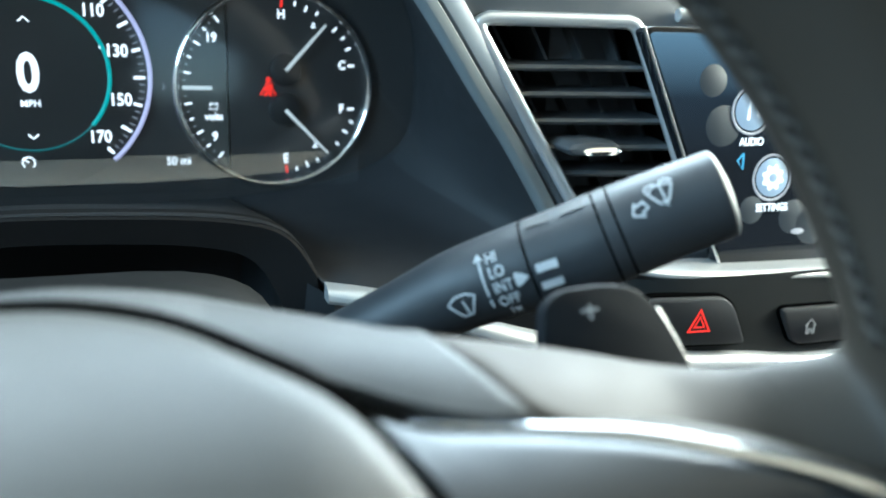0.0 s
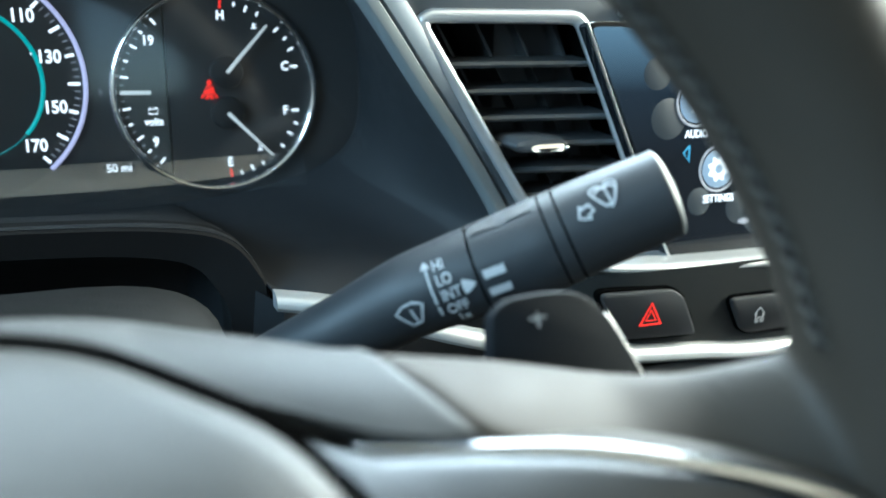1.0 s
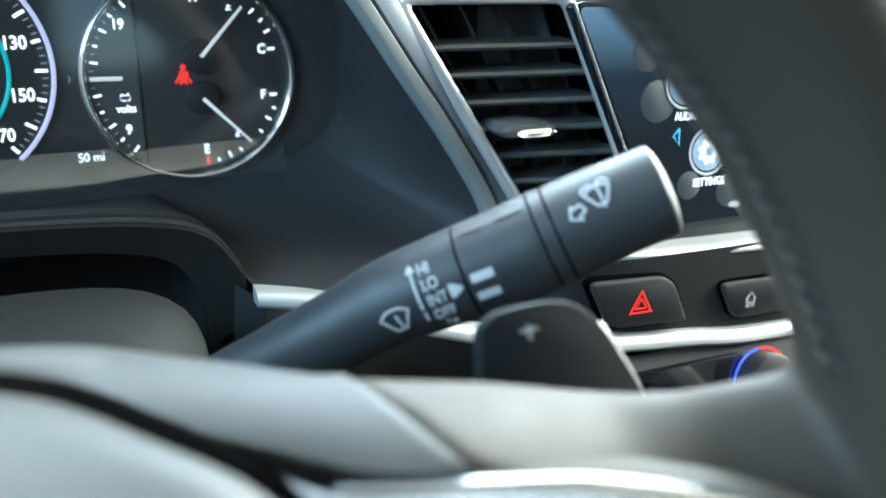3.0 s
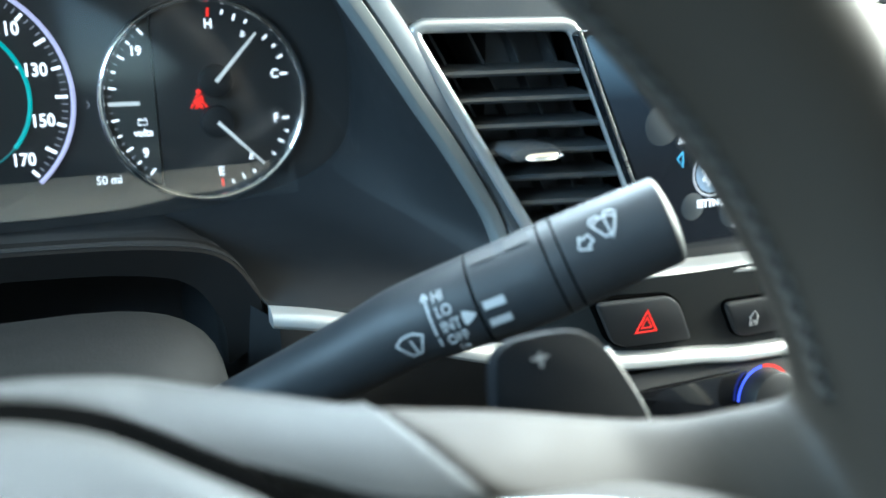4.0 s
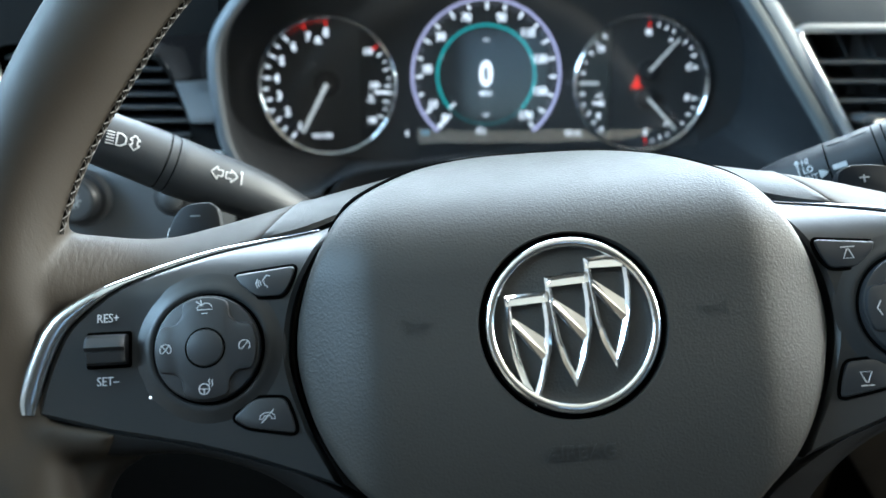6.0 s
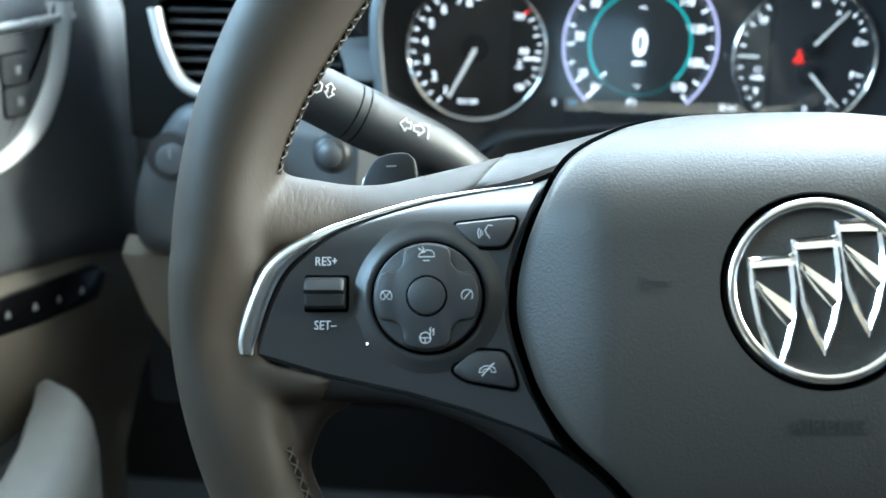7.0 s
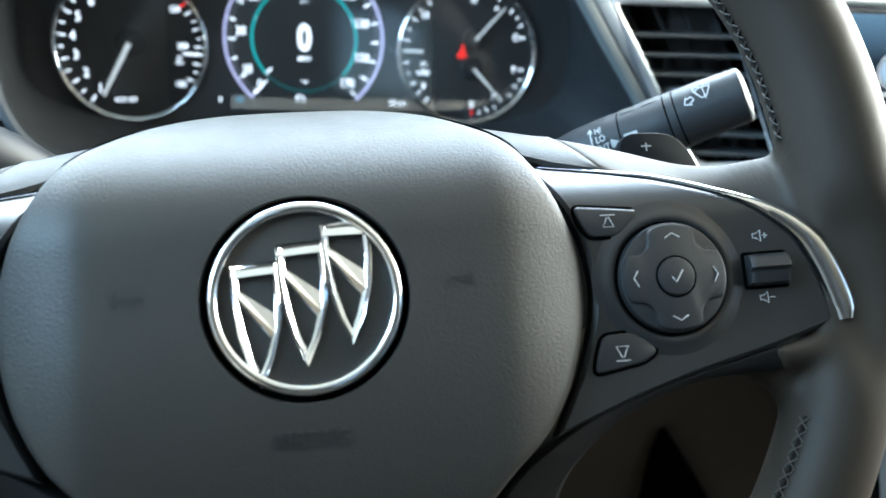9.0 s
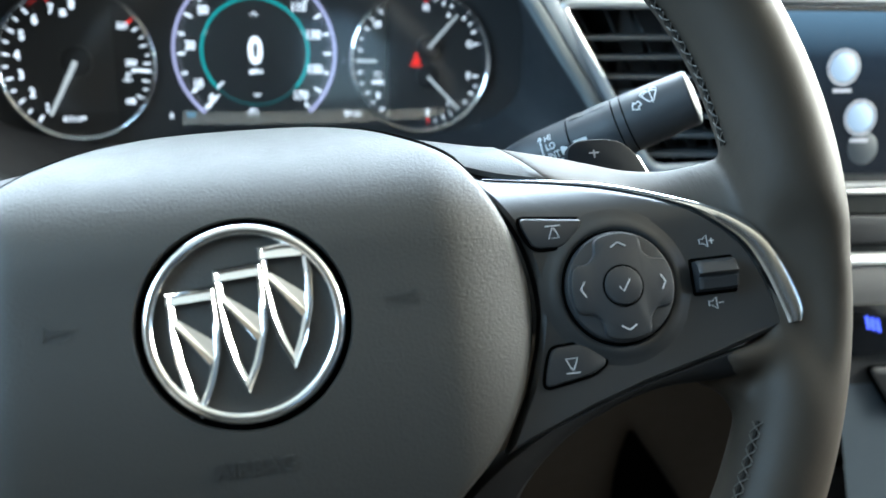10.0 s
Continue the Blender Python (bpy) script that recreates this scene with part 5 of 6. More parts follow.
    part("inner_ring", tube([F @ Vector((x, z, 0.0016)) for x, z in circle(cx, cz, 0.0338, 40, 223, 317, False)], 0.0005, 8, normal=(0, 1, 0)), lit("dim_teal_light", (0.03, 0.22, 0.22), 0.45), d, "dim foot of the teal ring")
    ticks(d, cx, cz, 0.0346, [(222, 0.006), (22, 0.0022), (158, 0.0022)], WHITE, 0.0012)
    words("numeral", "0", 0.0236, F @ at(cx, 0.7178, 0.0016), WHITE, d, "large white digit", wide=0.78, bold=0.03)
    words("numeral", "MPH", 0.0042, F @ at(cx, 0.7050, 0.0016), WHITE, d)
    for z, s in ((0.7417, 1), (0.6903, -1)):
        part("arrow", stroke([[(cx - 0.0022, z - 0.001 * s), (cx, z + 0.001 * s), (cx + 0.0022, z - 0.001 * s)]], 0.0007, 0.0016, F), WHITE, d, "small white arrow", smooth=False)
    part("speed_pointer", stroke([[(-0.0365, 0.6815), (-0.0285, 0.6905)]], 0.0012, 0.0019, F), WHITE, d, "white pointer", smooth=False)
    # fuel, temperature and volts
    cx, cz = 0.1045, 0.7120
    d = dial("fuel_dial", cx, cz, 0.0463, CHROME, 0.0018, "black fuel and temperature dial")
    part("face_panel", plate([(0.0818, cz + 0.0390), (0.0818, cz - 0.0390)] + circle(cx, cz, 0.0447, 24, 240, 120, False), 0.0011, 0.0015, F, bevel=0.0001), shader("grey_face", (0.07, 0.07, 0.065), 0.3), d, "grey side panel")
    for s, x, z, size in (("H", 0.1078, 0.7466, 0.0056), ("C", 0.1373, 0.7230, 0.0056), ("F", 0.1370, 0.7018, 0.0056), ("E", 0.1091, 0.6776, 0.0056), ("19", 0.0750, 0.7353, 0.0058), ("9", 0.0754, 0.6890, 0.0058), ("volts", 0.0752, 0.6985, 0.0046)):
        label(d, s, x, z, size, WHITE, 0.9)
    part("volt_mark", stroke([[(0.0733, 0.7022), (0.0771, 0.7022), (0.0771, 0.7046), (0.0733, 0.7046)]], 0.0004, 0.0017, F, closed=True), WHITE, d, "battery outline", smooth=False)
    part("volt_mark", stroke([[(0.0740, 0.7046), (0.0740, 0.7054)], [(0.0764, 0.7046), (0.0764, 0.7054)]], 0.0005, 0.0017, F), WHITE, d, smooth=False)
    ticks(d, cx, cz, 0.0432, [(a, 0.0034 if k % 2 == 0 else 0.0020) for k, a in enumerate((130, 140, 150, 160, 170, 180, 190, 200, 210, 220, 230))], WHITE, 0.0010)
    part("volt_pointer", stroke([[(0.0612, 0.7123), (0.0748, 0.7121)]], 0.0018, 0.0019, F), NEEDLE, d, "white pointer", smooth=False)
    ticks(d, 0.1045, cz, 0.0420, [(76, 0.002), (68, 0.003), (60, 0.002), (44, 0.003), (36, 0.002), (28, 0.003), (-24, 0.002), (-32, 0.003), (-42, 0.002), (-60, 0.002), (-68, 0.003), (-76, 0.002)], WHITE, 0.0009)
    for z in (0.7230, 0.7018):
        part("tick", stroke([[(0.1400, z), (0.1434, z)]], 0.0011, 0.0016, F), WHITE, d, smooth=False)
    for x, z in ((0.1232, 0.7418), (0.1238, 0.6838)):
        part("gauge_mark", stroke([[(x - 0.0012, z - 0.0008), (x + 0.0012, z - 0.0008)], [(x - 0.0002, z - 0.0006), (x - 0.0002, z + 0.0014)], [(x - 0.0002, z + 0.0008), (x + 0.0010, z + 0.0008)]], 0.0005, 0.0016, F), WHITE, d, "tiny gauge symbol", smooth=False)
    ticks(d, cx, cz, 0.0432, [(a, 0.0016) for a in (135, 145, 155, 165, 175, 185, 195, 205, 215, 225)], GREYLIT, 0.0005, "minor_tick")
    ticks(d, 0.1045, cz, 0.0420, [(85, 0.004), (-83, 0.004)], RED, 0.0010)
    pointer(d, 0.1092, 0.7207, 0.1287, 0.7423, 0.0009, NEEDLE, 0.0078)
    pointer(d, 0.1088, 0.7018, 0.1295, 0.6805, 0.0009, NEEDLE, 0.0078)
    bx, bz = 0.1010, 0.7125
    belt = part("seat_belt_light", fill(circle(bx + 0.0002, bz + 0.0036, 0.0012, 16), 0.0016, F), RED, d, "red seat belt warning")
    for poly in ([(-0.0020, 0.0004), (0.0013, 0.0022), (-0.0009, 0.0022)], [(-0.0024, -0.0004), (-0.0024, -0.0018), (0.0024, -0.0018), (0.0022, 0.0012), (0.0017, 0.0019)], [(-0.0040, -0.0036), (-0.0030, -0.0038), (-0.0022, -0.0020), (-0.0028, -0.0014)], [(0.0040, -0.0036), (0.0028, -0.0014), (0.0022, -0.0020), (0.0030, -0.0038)], [(-0.0016, -0.0022), (0.0016, -0.0022), (0.0018, -0.0042), (0.0007, -0.0042), (0.0003, -0.0032), (-0.0003, -0.0032), (-0.0007, -0.0042), (-0.0018, -0.0042)]):
        part("warning_piece", fill([(bx + x, bz + z) for x, z in poly], 0.0016, F), RED, belt)
    words("numeral", "50 mi", 0.0056, F @ at(0.0582, 0.6774, 0.0004), WHITE, cl, wide=0.9)
    words("numeral", "W", 0.0060, F @ at(-0.0466, 0.6772, 0.0004), CYAN, cl)
    part("compass_mark", stroke([[(-0.0590, 0.6755), (-0.0590, 0.6790)]], 0.0012, 0.0004, F), WHITE, cl, smooth=False)
    part("cruise_mark", stroke([[(-0.0070 + 0.0026 * math.cos(radians(k)), 0.6785 + 0.0026 * math.sin(radians(k))) for k in range(-50, 231, 20)], [(-0.0070, 0.6785), (-0.0092, 0.6808)]], 0.0006, 0.0018, F), WHITE, cl, "white cruise symbol", smooth=False)
    part("page_arrow", stroke([[(0.0525, 0.7140), (0.0535, 0.7125), (0.0525, 0.7110)]], 0.0004, 0.0004, F), GREYLIT, cl, smooth=False)


# stalks on the column
def build_stalk(side):
    name = "wiper_stalk" if side > 0 else "light_stalk"
    lab = "dark plastic wiper stalk with white printed symbols" if side > 0 else "dark plastic indicator stalk with white printed symbols"
    st = thing(name, pose(0.12 * side, 0.12, 0.68), lab, "stalk", "column stalks")
    dy, dz = (0.0, 0.0) if side > 0 else (-0.003, -0.0045)
    path = [(0.060, 0.172, 0.632), (0.088, 0.156, 0.650), (0.108, 0.139, 0.666), (0.122, 0.129, 0.677), (0.1345, 0.1215, 0.6840), (0.1480, 0.1150, 0.6905), (0.1570, 0.1108, 0.6952), (0.1690, 0.1050, 0.7018), (0.1818, 0.0988, 0.7085)]
    path = [(x * side, y + dy, z + dz) for x, y, z in path]
    rad = [0.0085, 0.0095, 0.0115, 0.0128, 0.0130, 0.0127, 0.0125, 0.0121, 0.0118]
    N = 240
    c = spline(path, N)
    rr = spline([(r, 0, 0) for r in rad], N)
    up = (0, -0.35, 0.93)
    def sect(a, b, lift=0.0, round_end=False, name="body", mat=STALK, label=""):
        pts = c[a:b]
        rs = [r.x + lift for r in rr[a:b]]
        if round_end:
            d = (pts[-1] - pts[-2]).normalized()
            for k in range(1, 6):
                pts = pts + [pts[-1] + d * 0.0005]
                rs.append(rs[-1] - 0.00012 * k * k)
        return part(name, tube(pts, rs, 32, normal=up), mat, st, label)
    if side > 0:
        sect(0, 163, 0.0, name="base", label="bent stalk body")
        sect(162, 164, -0.0004, name="gap", mat=GAP)
        sect(163, 194, 0.0, name="sleeve", label="turning sleeve")
    else:
        sect(0, 194, 0.0, name="base", label="bent stalk body")
    sect(193, 195, -0.0004, name="gap", mat=GAP)
    sect(194, 200, 0.0, name="collar")
    sect(199, 201, -0.0004, name="gap", mat=GAP)
    sect(200, N, 0.0, True, name="knob", label="end knob")
    def wrap(i, rise):
        """A frame lying on the stalk's driver side at the point i, rise degrees above level: x along the stalk, z outwards."""
        d = (c[min(i + 1, N - 1)] - c[max(i - 1, 0)]).normalized()
        if side < 0:
            d = -d
        out = Vector((-0.25 * side, -math.cos(radians(rise)), math.sin(radians(rise)))).normalized()
        out = (out - d * out.dot(d)).normalized()
        y = out.cross(d)
        m = Matrix((d, y, out)).transposed().to_4x4()
        m.translation = c[i]
        return m, rr[i].x
    def ink(i, rise, lines, ox=0.0, oy=0.0, s=1.0, width=0.0006, closed=False, name="symbol", turn=0.0, mat=PRINT, label="white printed symbol"):
        m, r = wrap(i, rise)
        ct, sn = math.cos(radians(turn)), math.sin(radians(turn))
        bm = bmesh.new()
        for line in lines:
            pts = [(ox + x * s, oy + y * s) for x, y in line]
            pts = [(x * ct - y * sn, x * sn + y * ct) for x, y in pts]
            fine = []
            for p, q in zip(pts, pts[1:] + (pts[:1] if closed else [])):
                fine += [(p[0] + (q[0] - p[0]) * k / 4, p[1] + (q[1] - p[1]) * k / 4) for k in range(4)]
            fine = fine if closed else fine + [pts[-1]]
            stroke([fine], width, 0.0, bm=bm, closed=closed)
        for v in bm.verts:
            a = v.co.y / r
            lift = r + 0.0002 + v.co.z
            v.co = m @ Vector((v.co.x, lift * math.sin(a), lift * math.cos(a)))
        part(name, bm, mat, st, label, smooth=False)
    if side > 0:
        arrow = [(-0.0036, 0.0), (-0.0010, 0.0026), (-0.0010, 0.0013), (0.0012, 0.0013), (0.0012, -0.0013), (-0.0010, -0.0013), (-0.0010, -0.0026)]
        fan = [(-0.0012, -0.0028), (-0.0036, 0.0014), (-0.0014, 0.0026), (0.0014, 0.0026), (0.0036, 0.0014), (0.0012, -0.0028)]
        ink(210, 38, [arrow], 0, 0, 0.85, 0.00050, True, turn=24)
        ink(218, 46, [fan], 0, 0, 0.92, 0.00050, True, turn=4)
        ink(218, 46, [[(0.0004, -0.0040), (0.0004, 0.0030)]], 0, 0, 0.92, 0.00045, turn=4)
        ink(218, 46, [[(-0.0040, 0.0020), (-0.0034, 0.0034), (-0.0012, 0.0036), (-0.0004, 0.0026)], [(0.0004, 0.0026), (0.0012, 0.0038), (0.0030, 0.0036), (0.0040, 0.0022)]], 0, 0, 0.92, 0.00045, turn=4)
        ink(135, -1, [fan], 0.0, 0.0, 1.10, 0.0006, True, turn=2)
        ink(135, -1, [[(0.0004, -0.0022), (0.0002, 0.0012)]], 0.0, 0.0, 1.10, 0.0006, turn=2)
        ink(148, 14, [[(-0.0018, -0.0030), (-0.0018, 0.0082)], [(-0.0028, 0.0066), (-0.0018, 0.0084), (-0.0008, 0.0066)]], 0, 0, 1.0, 0.0006)
        ink(148, 14, [[(-0.0018, -0.0064), (-0.0018, -0.0040)]], 0, 0, 1.0, 0.0006)
        m, r = wrap(148, 14)
        for k, s in enumerate(("HI", "LO", "INT", "OFF", "1x")):
            a = (0.0066 - 0.0041 * k) / r
            mm = m @ Matrix.Translation((0.0 if k < 4 else 0.0014, (r + 0.0002) * math.sin(a), (r + 0.0002) * math.cos(a))) @ pose(0, 0, 0.0001, -math.degrees(a))
            words("lettering", s, 0.0043, mm, PRINT, st, "white lettering", wide=0.78, align="LEFT")
        for i in (170, 185):
            ink(i, 76, [[(-0.0034, 0.0), (0.0034, 0.0)]], 0, 0.0, 1.0, 0.0040, False, "inlay", mat=RUBBER, label="dark inlay")
        ink(159, 9, [[(-0.0014, -0.0015), (0.0014, 0.0), (-0.0014, 0.0015)], [(-0.0010, -0.0006), (0.0002, 0.0), (-0.0010, 0.0006)]], 0, 0.0, 1.0, 0.0010, True, "pointer_mark")
        for y in (0.0025, -0.0025):
            ink(169, 2, [[(-0.0029, y), (0.0029, y)]], 0, 0.0, 1.0, 0.0022, False, "bar_mark")
    else:
        arrow = [(-0.0040, 0.0), (-0.0012, 0.0028), (-0.0012, 0.0013), (0.0012, 0.0013), (0.0012, -0.0013), (-0.0012, -0.0013), (-0.0012, -0.0028)]
        ink(162, 28, [arrow], -0.0024, 0.0004, 1.02, 0.0005, True, turn=8)
        ink(162, 28, [[(-x, y) for x, y in arrow]], 0.0014, 0.0, 1.02, 0.0005, True, turn=8)
        ink(162, 28, [[(0.0074, -0.0032), (0.0074, 0.0028)], [(0.0069, 0.0018), (0.0074, 0.0030), (0.0079, 0.0018)]], 0, 0, 1, 0.0005, turn=8)
        ink(229, 20, [[(-0.0016, -0.0026), (-0.0016, 0.0026), (0.0004, 0.0024), (0.0020, 0.0012), (0.0020, -0.0012), (0.0004, -0.0024)]], 0, 0, 1, 0.0006, True, turn=8)
        ink(229, 20, [[(-0.0058, y), (-0.0026, y)] for y in (-0.0024, -0.0012, 0, 0.0012, 0.0024)], 0, 0, 1, 0.0005, turn=8)
        ink(229, 20, [[(0.0, 0.0040), (0.0028, 0.0012), (0.0013, 0.0012), (0.0013, -0.0012), (0.0028, -0.0012), (0, -0.0040), (-0.0028, -0.0012), (-0.0013, -0.0012), (-0.0013, 0.0012), (-0.0028, 0.0012)]], 0.0056, 0, 0.78, 0.0005, True, turn=8)


def build_column():
    col = thing("column_cover", pose(0, 0.15, 0.62), "dark steering column cover under the binnacle", "column cover")
    rings = []
    for y, w, top, bot in ((0.290, 0.066, 0.620, 0.57), (0.225, 0.081, 0.654, 0.56), (0.206, 0.083, 0.6655, 0.555), (0.198, 0.084, 0.6680, 0.55), (0.180, 0.083, 0.6680, 0.55), (0.15, 0.072, 0.6660, 0.55), (0.115, 0.066, 0.6630, 0.555), (0.080, 0.062, 0.661, 0.56), (0.074, 0.058, 0.655, 0.565)):
        row = []
        for k in range(40):
            a = 2 * math.pi * k / 40
            c, s = math.cos(a), math.sin(a)
            e = 0.42
            row.append(Vector((w * math.copysign(abs(c) ** e, c), y, (top + bot) / 2 + (top - bot) / 2 * math.copysign(abs(s) ** e, s))))
        rings.append(row)
    low, high = [r[20:] + r[:1] for r in rings], [r[:21] for r in rings]
    part("upper_shell", skin(high, closed=False, cap=False), SHROUD, col, "dark grained upper shell")
    part("lower_shell", skin(low, closed=False, cap=False), RUBBER, col, "black lower shell")


# driver's side: vent, light switches, door
def build_left_dash():
    vent = thing("air_vent", pose(-0.25, 0.26, 0.71), "black slatted dash air vent in a chrome frame", "air vent", "dash vents")
    loop = [(-0.2127, 0.7334), (-0.2049, 0.7305), (-0.1993, 0.7242), (-0.1962, 0.7170), (-0.1906, 0.7017), (-0.1876, 0.6920), (-0.1872, 0.6835), (-0.1940, 0.6790), (-0.2150, 0.6795), (-0.2650, 0.6825), (-0.2860, 0.6880), (-0.2965, 0.7050), (-0.3020, 0.7270), (-0.3010, 0.7360), (-0.2850, 0.7400), (-0.2450, 0.7370)]
    depth = lambda x: 0.2565 + 0.035 * max(0.0, -x - 0.205) ** 0.9 + 4.0 * max(0.0, -x - 0.338)
    dense = [Vector((p.x, depth(p.x) - 0.001, p.y)) for p in spline([(x, z, 0) for x, z in loop], 120, True)]
    # fascia sheet with the vent's opening through it
    rings = [[p + Vector((0, 0.006, 0)) for p in dense], dense]
    for f in (0.12, 1.0):
        row = []
        for p in dense:
            dx, dz = p.x + 0.245, p.z - 0.708
            k = min((0.079 if dx > 0 else 0.078) / max(1e-6, abs(dx)), (0.075 if dz > 0 else 0.054) / max(1e-6, abs(dz)))
            x, z = -0.245 + dx * (1 + (k - 1) * f), 0.708 + dz * (1 + (k - 1) * f)
            row.append(Vector((x, depth(x), z)))
        rings.append(row)
    part("left_fascia", skin(rings, cap=False), COLUMN, dash, "matt black trim round the vent")
    strip("silver_line", [(-0.168, 0.2475, 0.6738), (-0.185, 0.248, 0.6750), (-0.215, 0.249, 0.6772), (-0.26, 0.252, 0.6805)], 0.0052, 0.012, SWEEP, "silver line under the vent")
    # trim pieces between the vent and the instrument hood
    edge = spline([(-0.2110, 0.7360, 0), (-0.2030, 0.7325, 0), (-0.1972, 0.7250, 0), (-0.1940, 0.7170, 0), (-0.1886, 0.7017, 0), (-0.1868, 0.6945, 0)], 30)
    # the lower piece's blue-grey is a window reflection put into the colour
    for name, lo, hi, mat, label in (("upper_trim", 0, 15, PIANO, "dark glossy trim piece"), ("lower_trim", 14, 29, DASH, "trim piece with its blue reflection as colour")):
        rows = []
        for p in edge[lo:hi + 1]:
            out = 0.0015 + 0.0045 * max(0.0, min(1.0, (0.722 - p.y) / 0.025)) ** 1.5
            rows.append([Vector((p.x + (-0.1690 - p.x) * f, 0.2560 - out * g, p.y + 0.004 * f * (p.y - 0.694) / 0.04)) for f, g in ((0, 0.2), (0.06, 0.9), (0.3, 1.0), (0.9, 1.0), (1.0, 0.4))])
        if lo == 0:
            rows.insert(0, [v + Vector((0, 0.0006, 0.0065)) for v in rows[0]])
        else:
            rows.append([v + Vector((0, 0.008, -0.0012)) for v in rows[-1]])
        part(name, skin(rows, closed=False, cap=False), mat, dash, label)
    rail = [p + Vector((0, -0.002, 0)) for p in dense if p.x < -0.262 and (p.z < 0.70 or p.x < -0.29) and p.z < 0.7345]
    part("frame", tube(rail, 0.0042, 12, normal=(0, 1, 0)), SILVER, vent, "bright chrome frame")
    back = [p + Vector((0, 0.05, 0)) for p in dense]
    bm = skin([[p + Vector((0, 0.006, 0)) for p in dense], back], cap=False)
    bm.faces.new([bm.verts.new(p) for p in back])
    part("duct", bm, GAP, vent, "black vent duct")
    for z, right in ((0.6860, -0.1885), (0.6945, -0.1895), (0.7025, -0.1920), (0.7100, -0.1950), (0.7175, -0.1980), (0.7250, -0.2015), (0.7318, -0.212)):
        rings = []
        for i in range(9):
            x = -0.296 + (right + 0.296) * i / 8
            rings.append([Vector((x, depth(x) + 0.002 + y, z + h)) for y, h in ((-0.0005, 0.0), (0.0005, 0.0010), (0.006, 0.0016), (0.022, 0.0044), (0.023, 0.0034), (0.006, -0.0002), (0.0005, -0.0010))])
        part("slat", skin(rings), BUTTON, vent)
    sw = thing("light_switch_panel", pose(-0.24, 0.24, 0.63), "dark satin panel with a round dark light knob", "light switch")
    face = []
    side_edge = spline([(-0.329, 0.578, 0), (-0.334, 0.586, 0), (-0.3355, 0.604, 0), (-0.333, 0.621, 0), (-0.324, 0.644, 0), (-0.311, 0.6650, 0), (-0.299, 0.6770, 0), (-0.288, 0.6800, 0)], 25)
    for k, e in enumerate(side_edge):
        f = k / 24
        row = []
        for q in range(21):
            g = q / 20
            low, high = 0.580 + (e.y - 0.580) * g, 0.668 + (e.y - 0.668) * g
            z = low + (high - low) * f
            roll = 0.040 * max(0.0, (g - 0.84) / 0.16) ** 2.2 + 0.014 * max(0.0, (f - 0.84) / 0.16) ** 2.5 + 0.016 * max(0.0, (0.14 - f) / 0.14) ** 2
            row.append(Vector((-0.163 + (e.x + 0.163) * g, 0.2375 + 0.018 * max(0.0, 0.10 - g) / 0.10 + 0.012 * g + roll, z)))
        face.append(row)
    part("panel", skin(face, closed=False, cap=False), DASH, sw, "blue-grey satin panel")
    kf = look((-0.248, 0.234, 0.652), (-0.23, 1.2, 0.60))
    part("knob_base", tube([kf @ Vector((0, 0, z)) for z in (-0.004, 0.003)], [0.0170, 0.0165], 40), BUTTON, sw, "dark knob surround")
    knob = part("light_knob", tube([kf @ Vector((0, 0, z)) for z in (-0.002, 0.008, 0.0095)], [0.0138, 0.0128, 0.0118], 40), BUTTON, sw, "round light knob")
    part("knob_ring", tube([kf @ Vector((0, 0, z)) for z in (0.0060, 0.0088, 0.0102, 0.0104)], [0.0136, 0.0133, 0.0120, 0.0100], 40), BUTTON, knob, "dark rounded ring")
    part("knob_face", tube([kf @ Vector((0, 0, z)) for z in (0.0090, 0.0108)], [0.0108, 0.0104], 32), GREYTRIM, knob, "grey knob face")
    part("knob_mark", stroke([[(0.0018 * math.cos(a), 0.0018 * math.sin(a)), (0.0045 * math.cos(a), 0.0045 * math.sin(a))] for a in (k * math.pi / 4 for k in range(8))], 0.0008, 0.0110, kf), PRINT, knob, "white lamp symbol", smooth=False)
    bf = look((-0.190, 0.222, 0.655), (-0.17, 1.2, 0.60))
    part("button_surround", tube([bf @ Vector((0, 0, z)) for z in (-0.002, 0.003, 0.0045, 0.005)], [0.0115, 0.0105, 0.0088, 0.0072], 32), BUTTON, sw, "small round button surround")
    part("fog_button", tube([bf @ Vector((0, 0, z)) for z in (0.004, 0.0068, 0.0084, 0.0090)], [0.0072, 0.0066, 0.0044, 0.0012], 32), GREYTRIM, sw, "small domed round button")
    part("ignition_ring", tube([look((-0.290, 0.240, 0.647), (-0.27, 1.2, 0.60)) @ Vector((0, 0, z)) for z in (-0.002, 0.003, 0.003)], [0.0150, 0.0145, 0.010], 32), BUTTON, sw, "dark round socket")
    sf = look((-0.288, 0.240, 0.6455), (-0.27, 1.2, 0.60))
    dimmer = part("dimmer_knob", tube([sf @ Vector((0, 0, z)) for z in (0.0, 0.0065, 0.0085, 0.0092, 0.0086)], [0.0098, 0.0094, 0.0082, 0.0060, 0.0005], 32), DASH, sw, "dark blue-grey round knob")
    part("knob_mark", plate(rounded([(-0.0008, 0.0012), (0.0008, 0.0012), (0.0008, 0.0064), (-0.0008, 0.0064)], 0.0005), 0.0084, 0.0096, sf, bevel=0.0003), FAINT, dimmer, "pale pointer")
    knee = thing("knee_panel", pose(-0.25, 0.3, 0.5), "beige and black lower dash panel above the pedals", "dash panel")
    rows = []
    for y, z in ((0.276, 0.588), (0.264, 0.578), (0.266, 0.54), (0.276, 0.50), (0.30, 0.43), (0.36, 0.30)):
        edge = -0.336 + min(0.03, 0.5 * max(0.0, 0.565 - z))
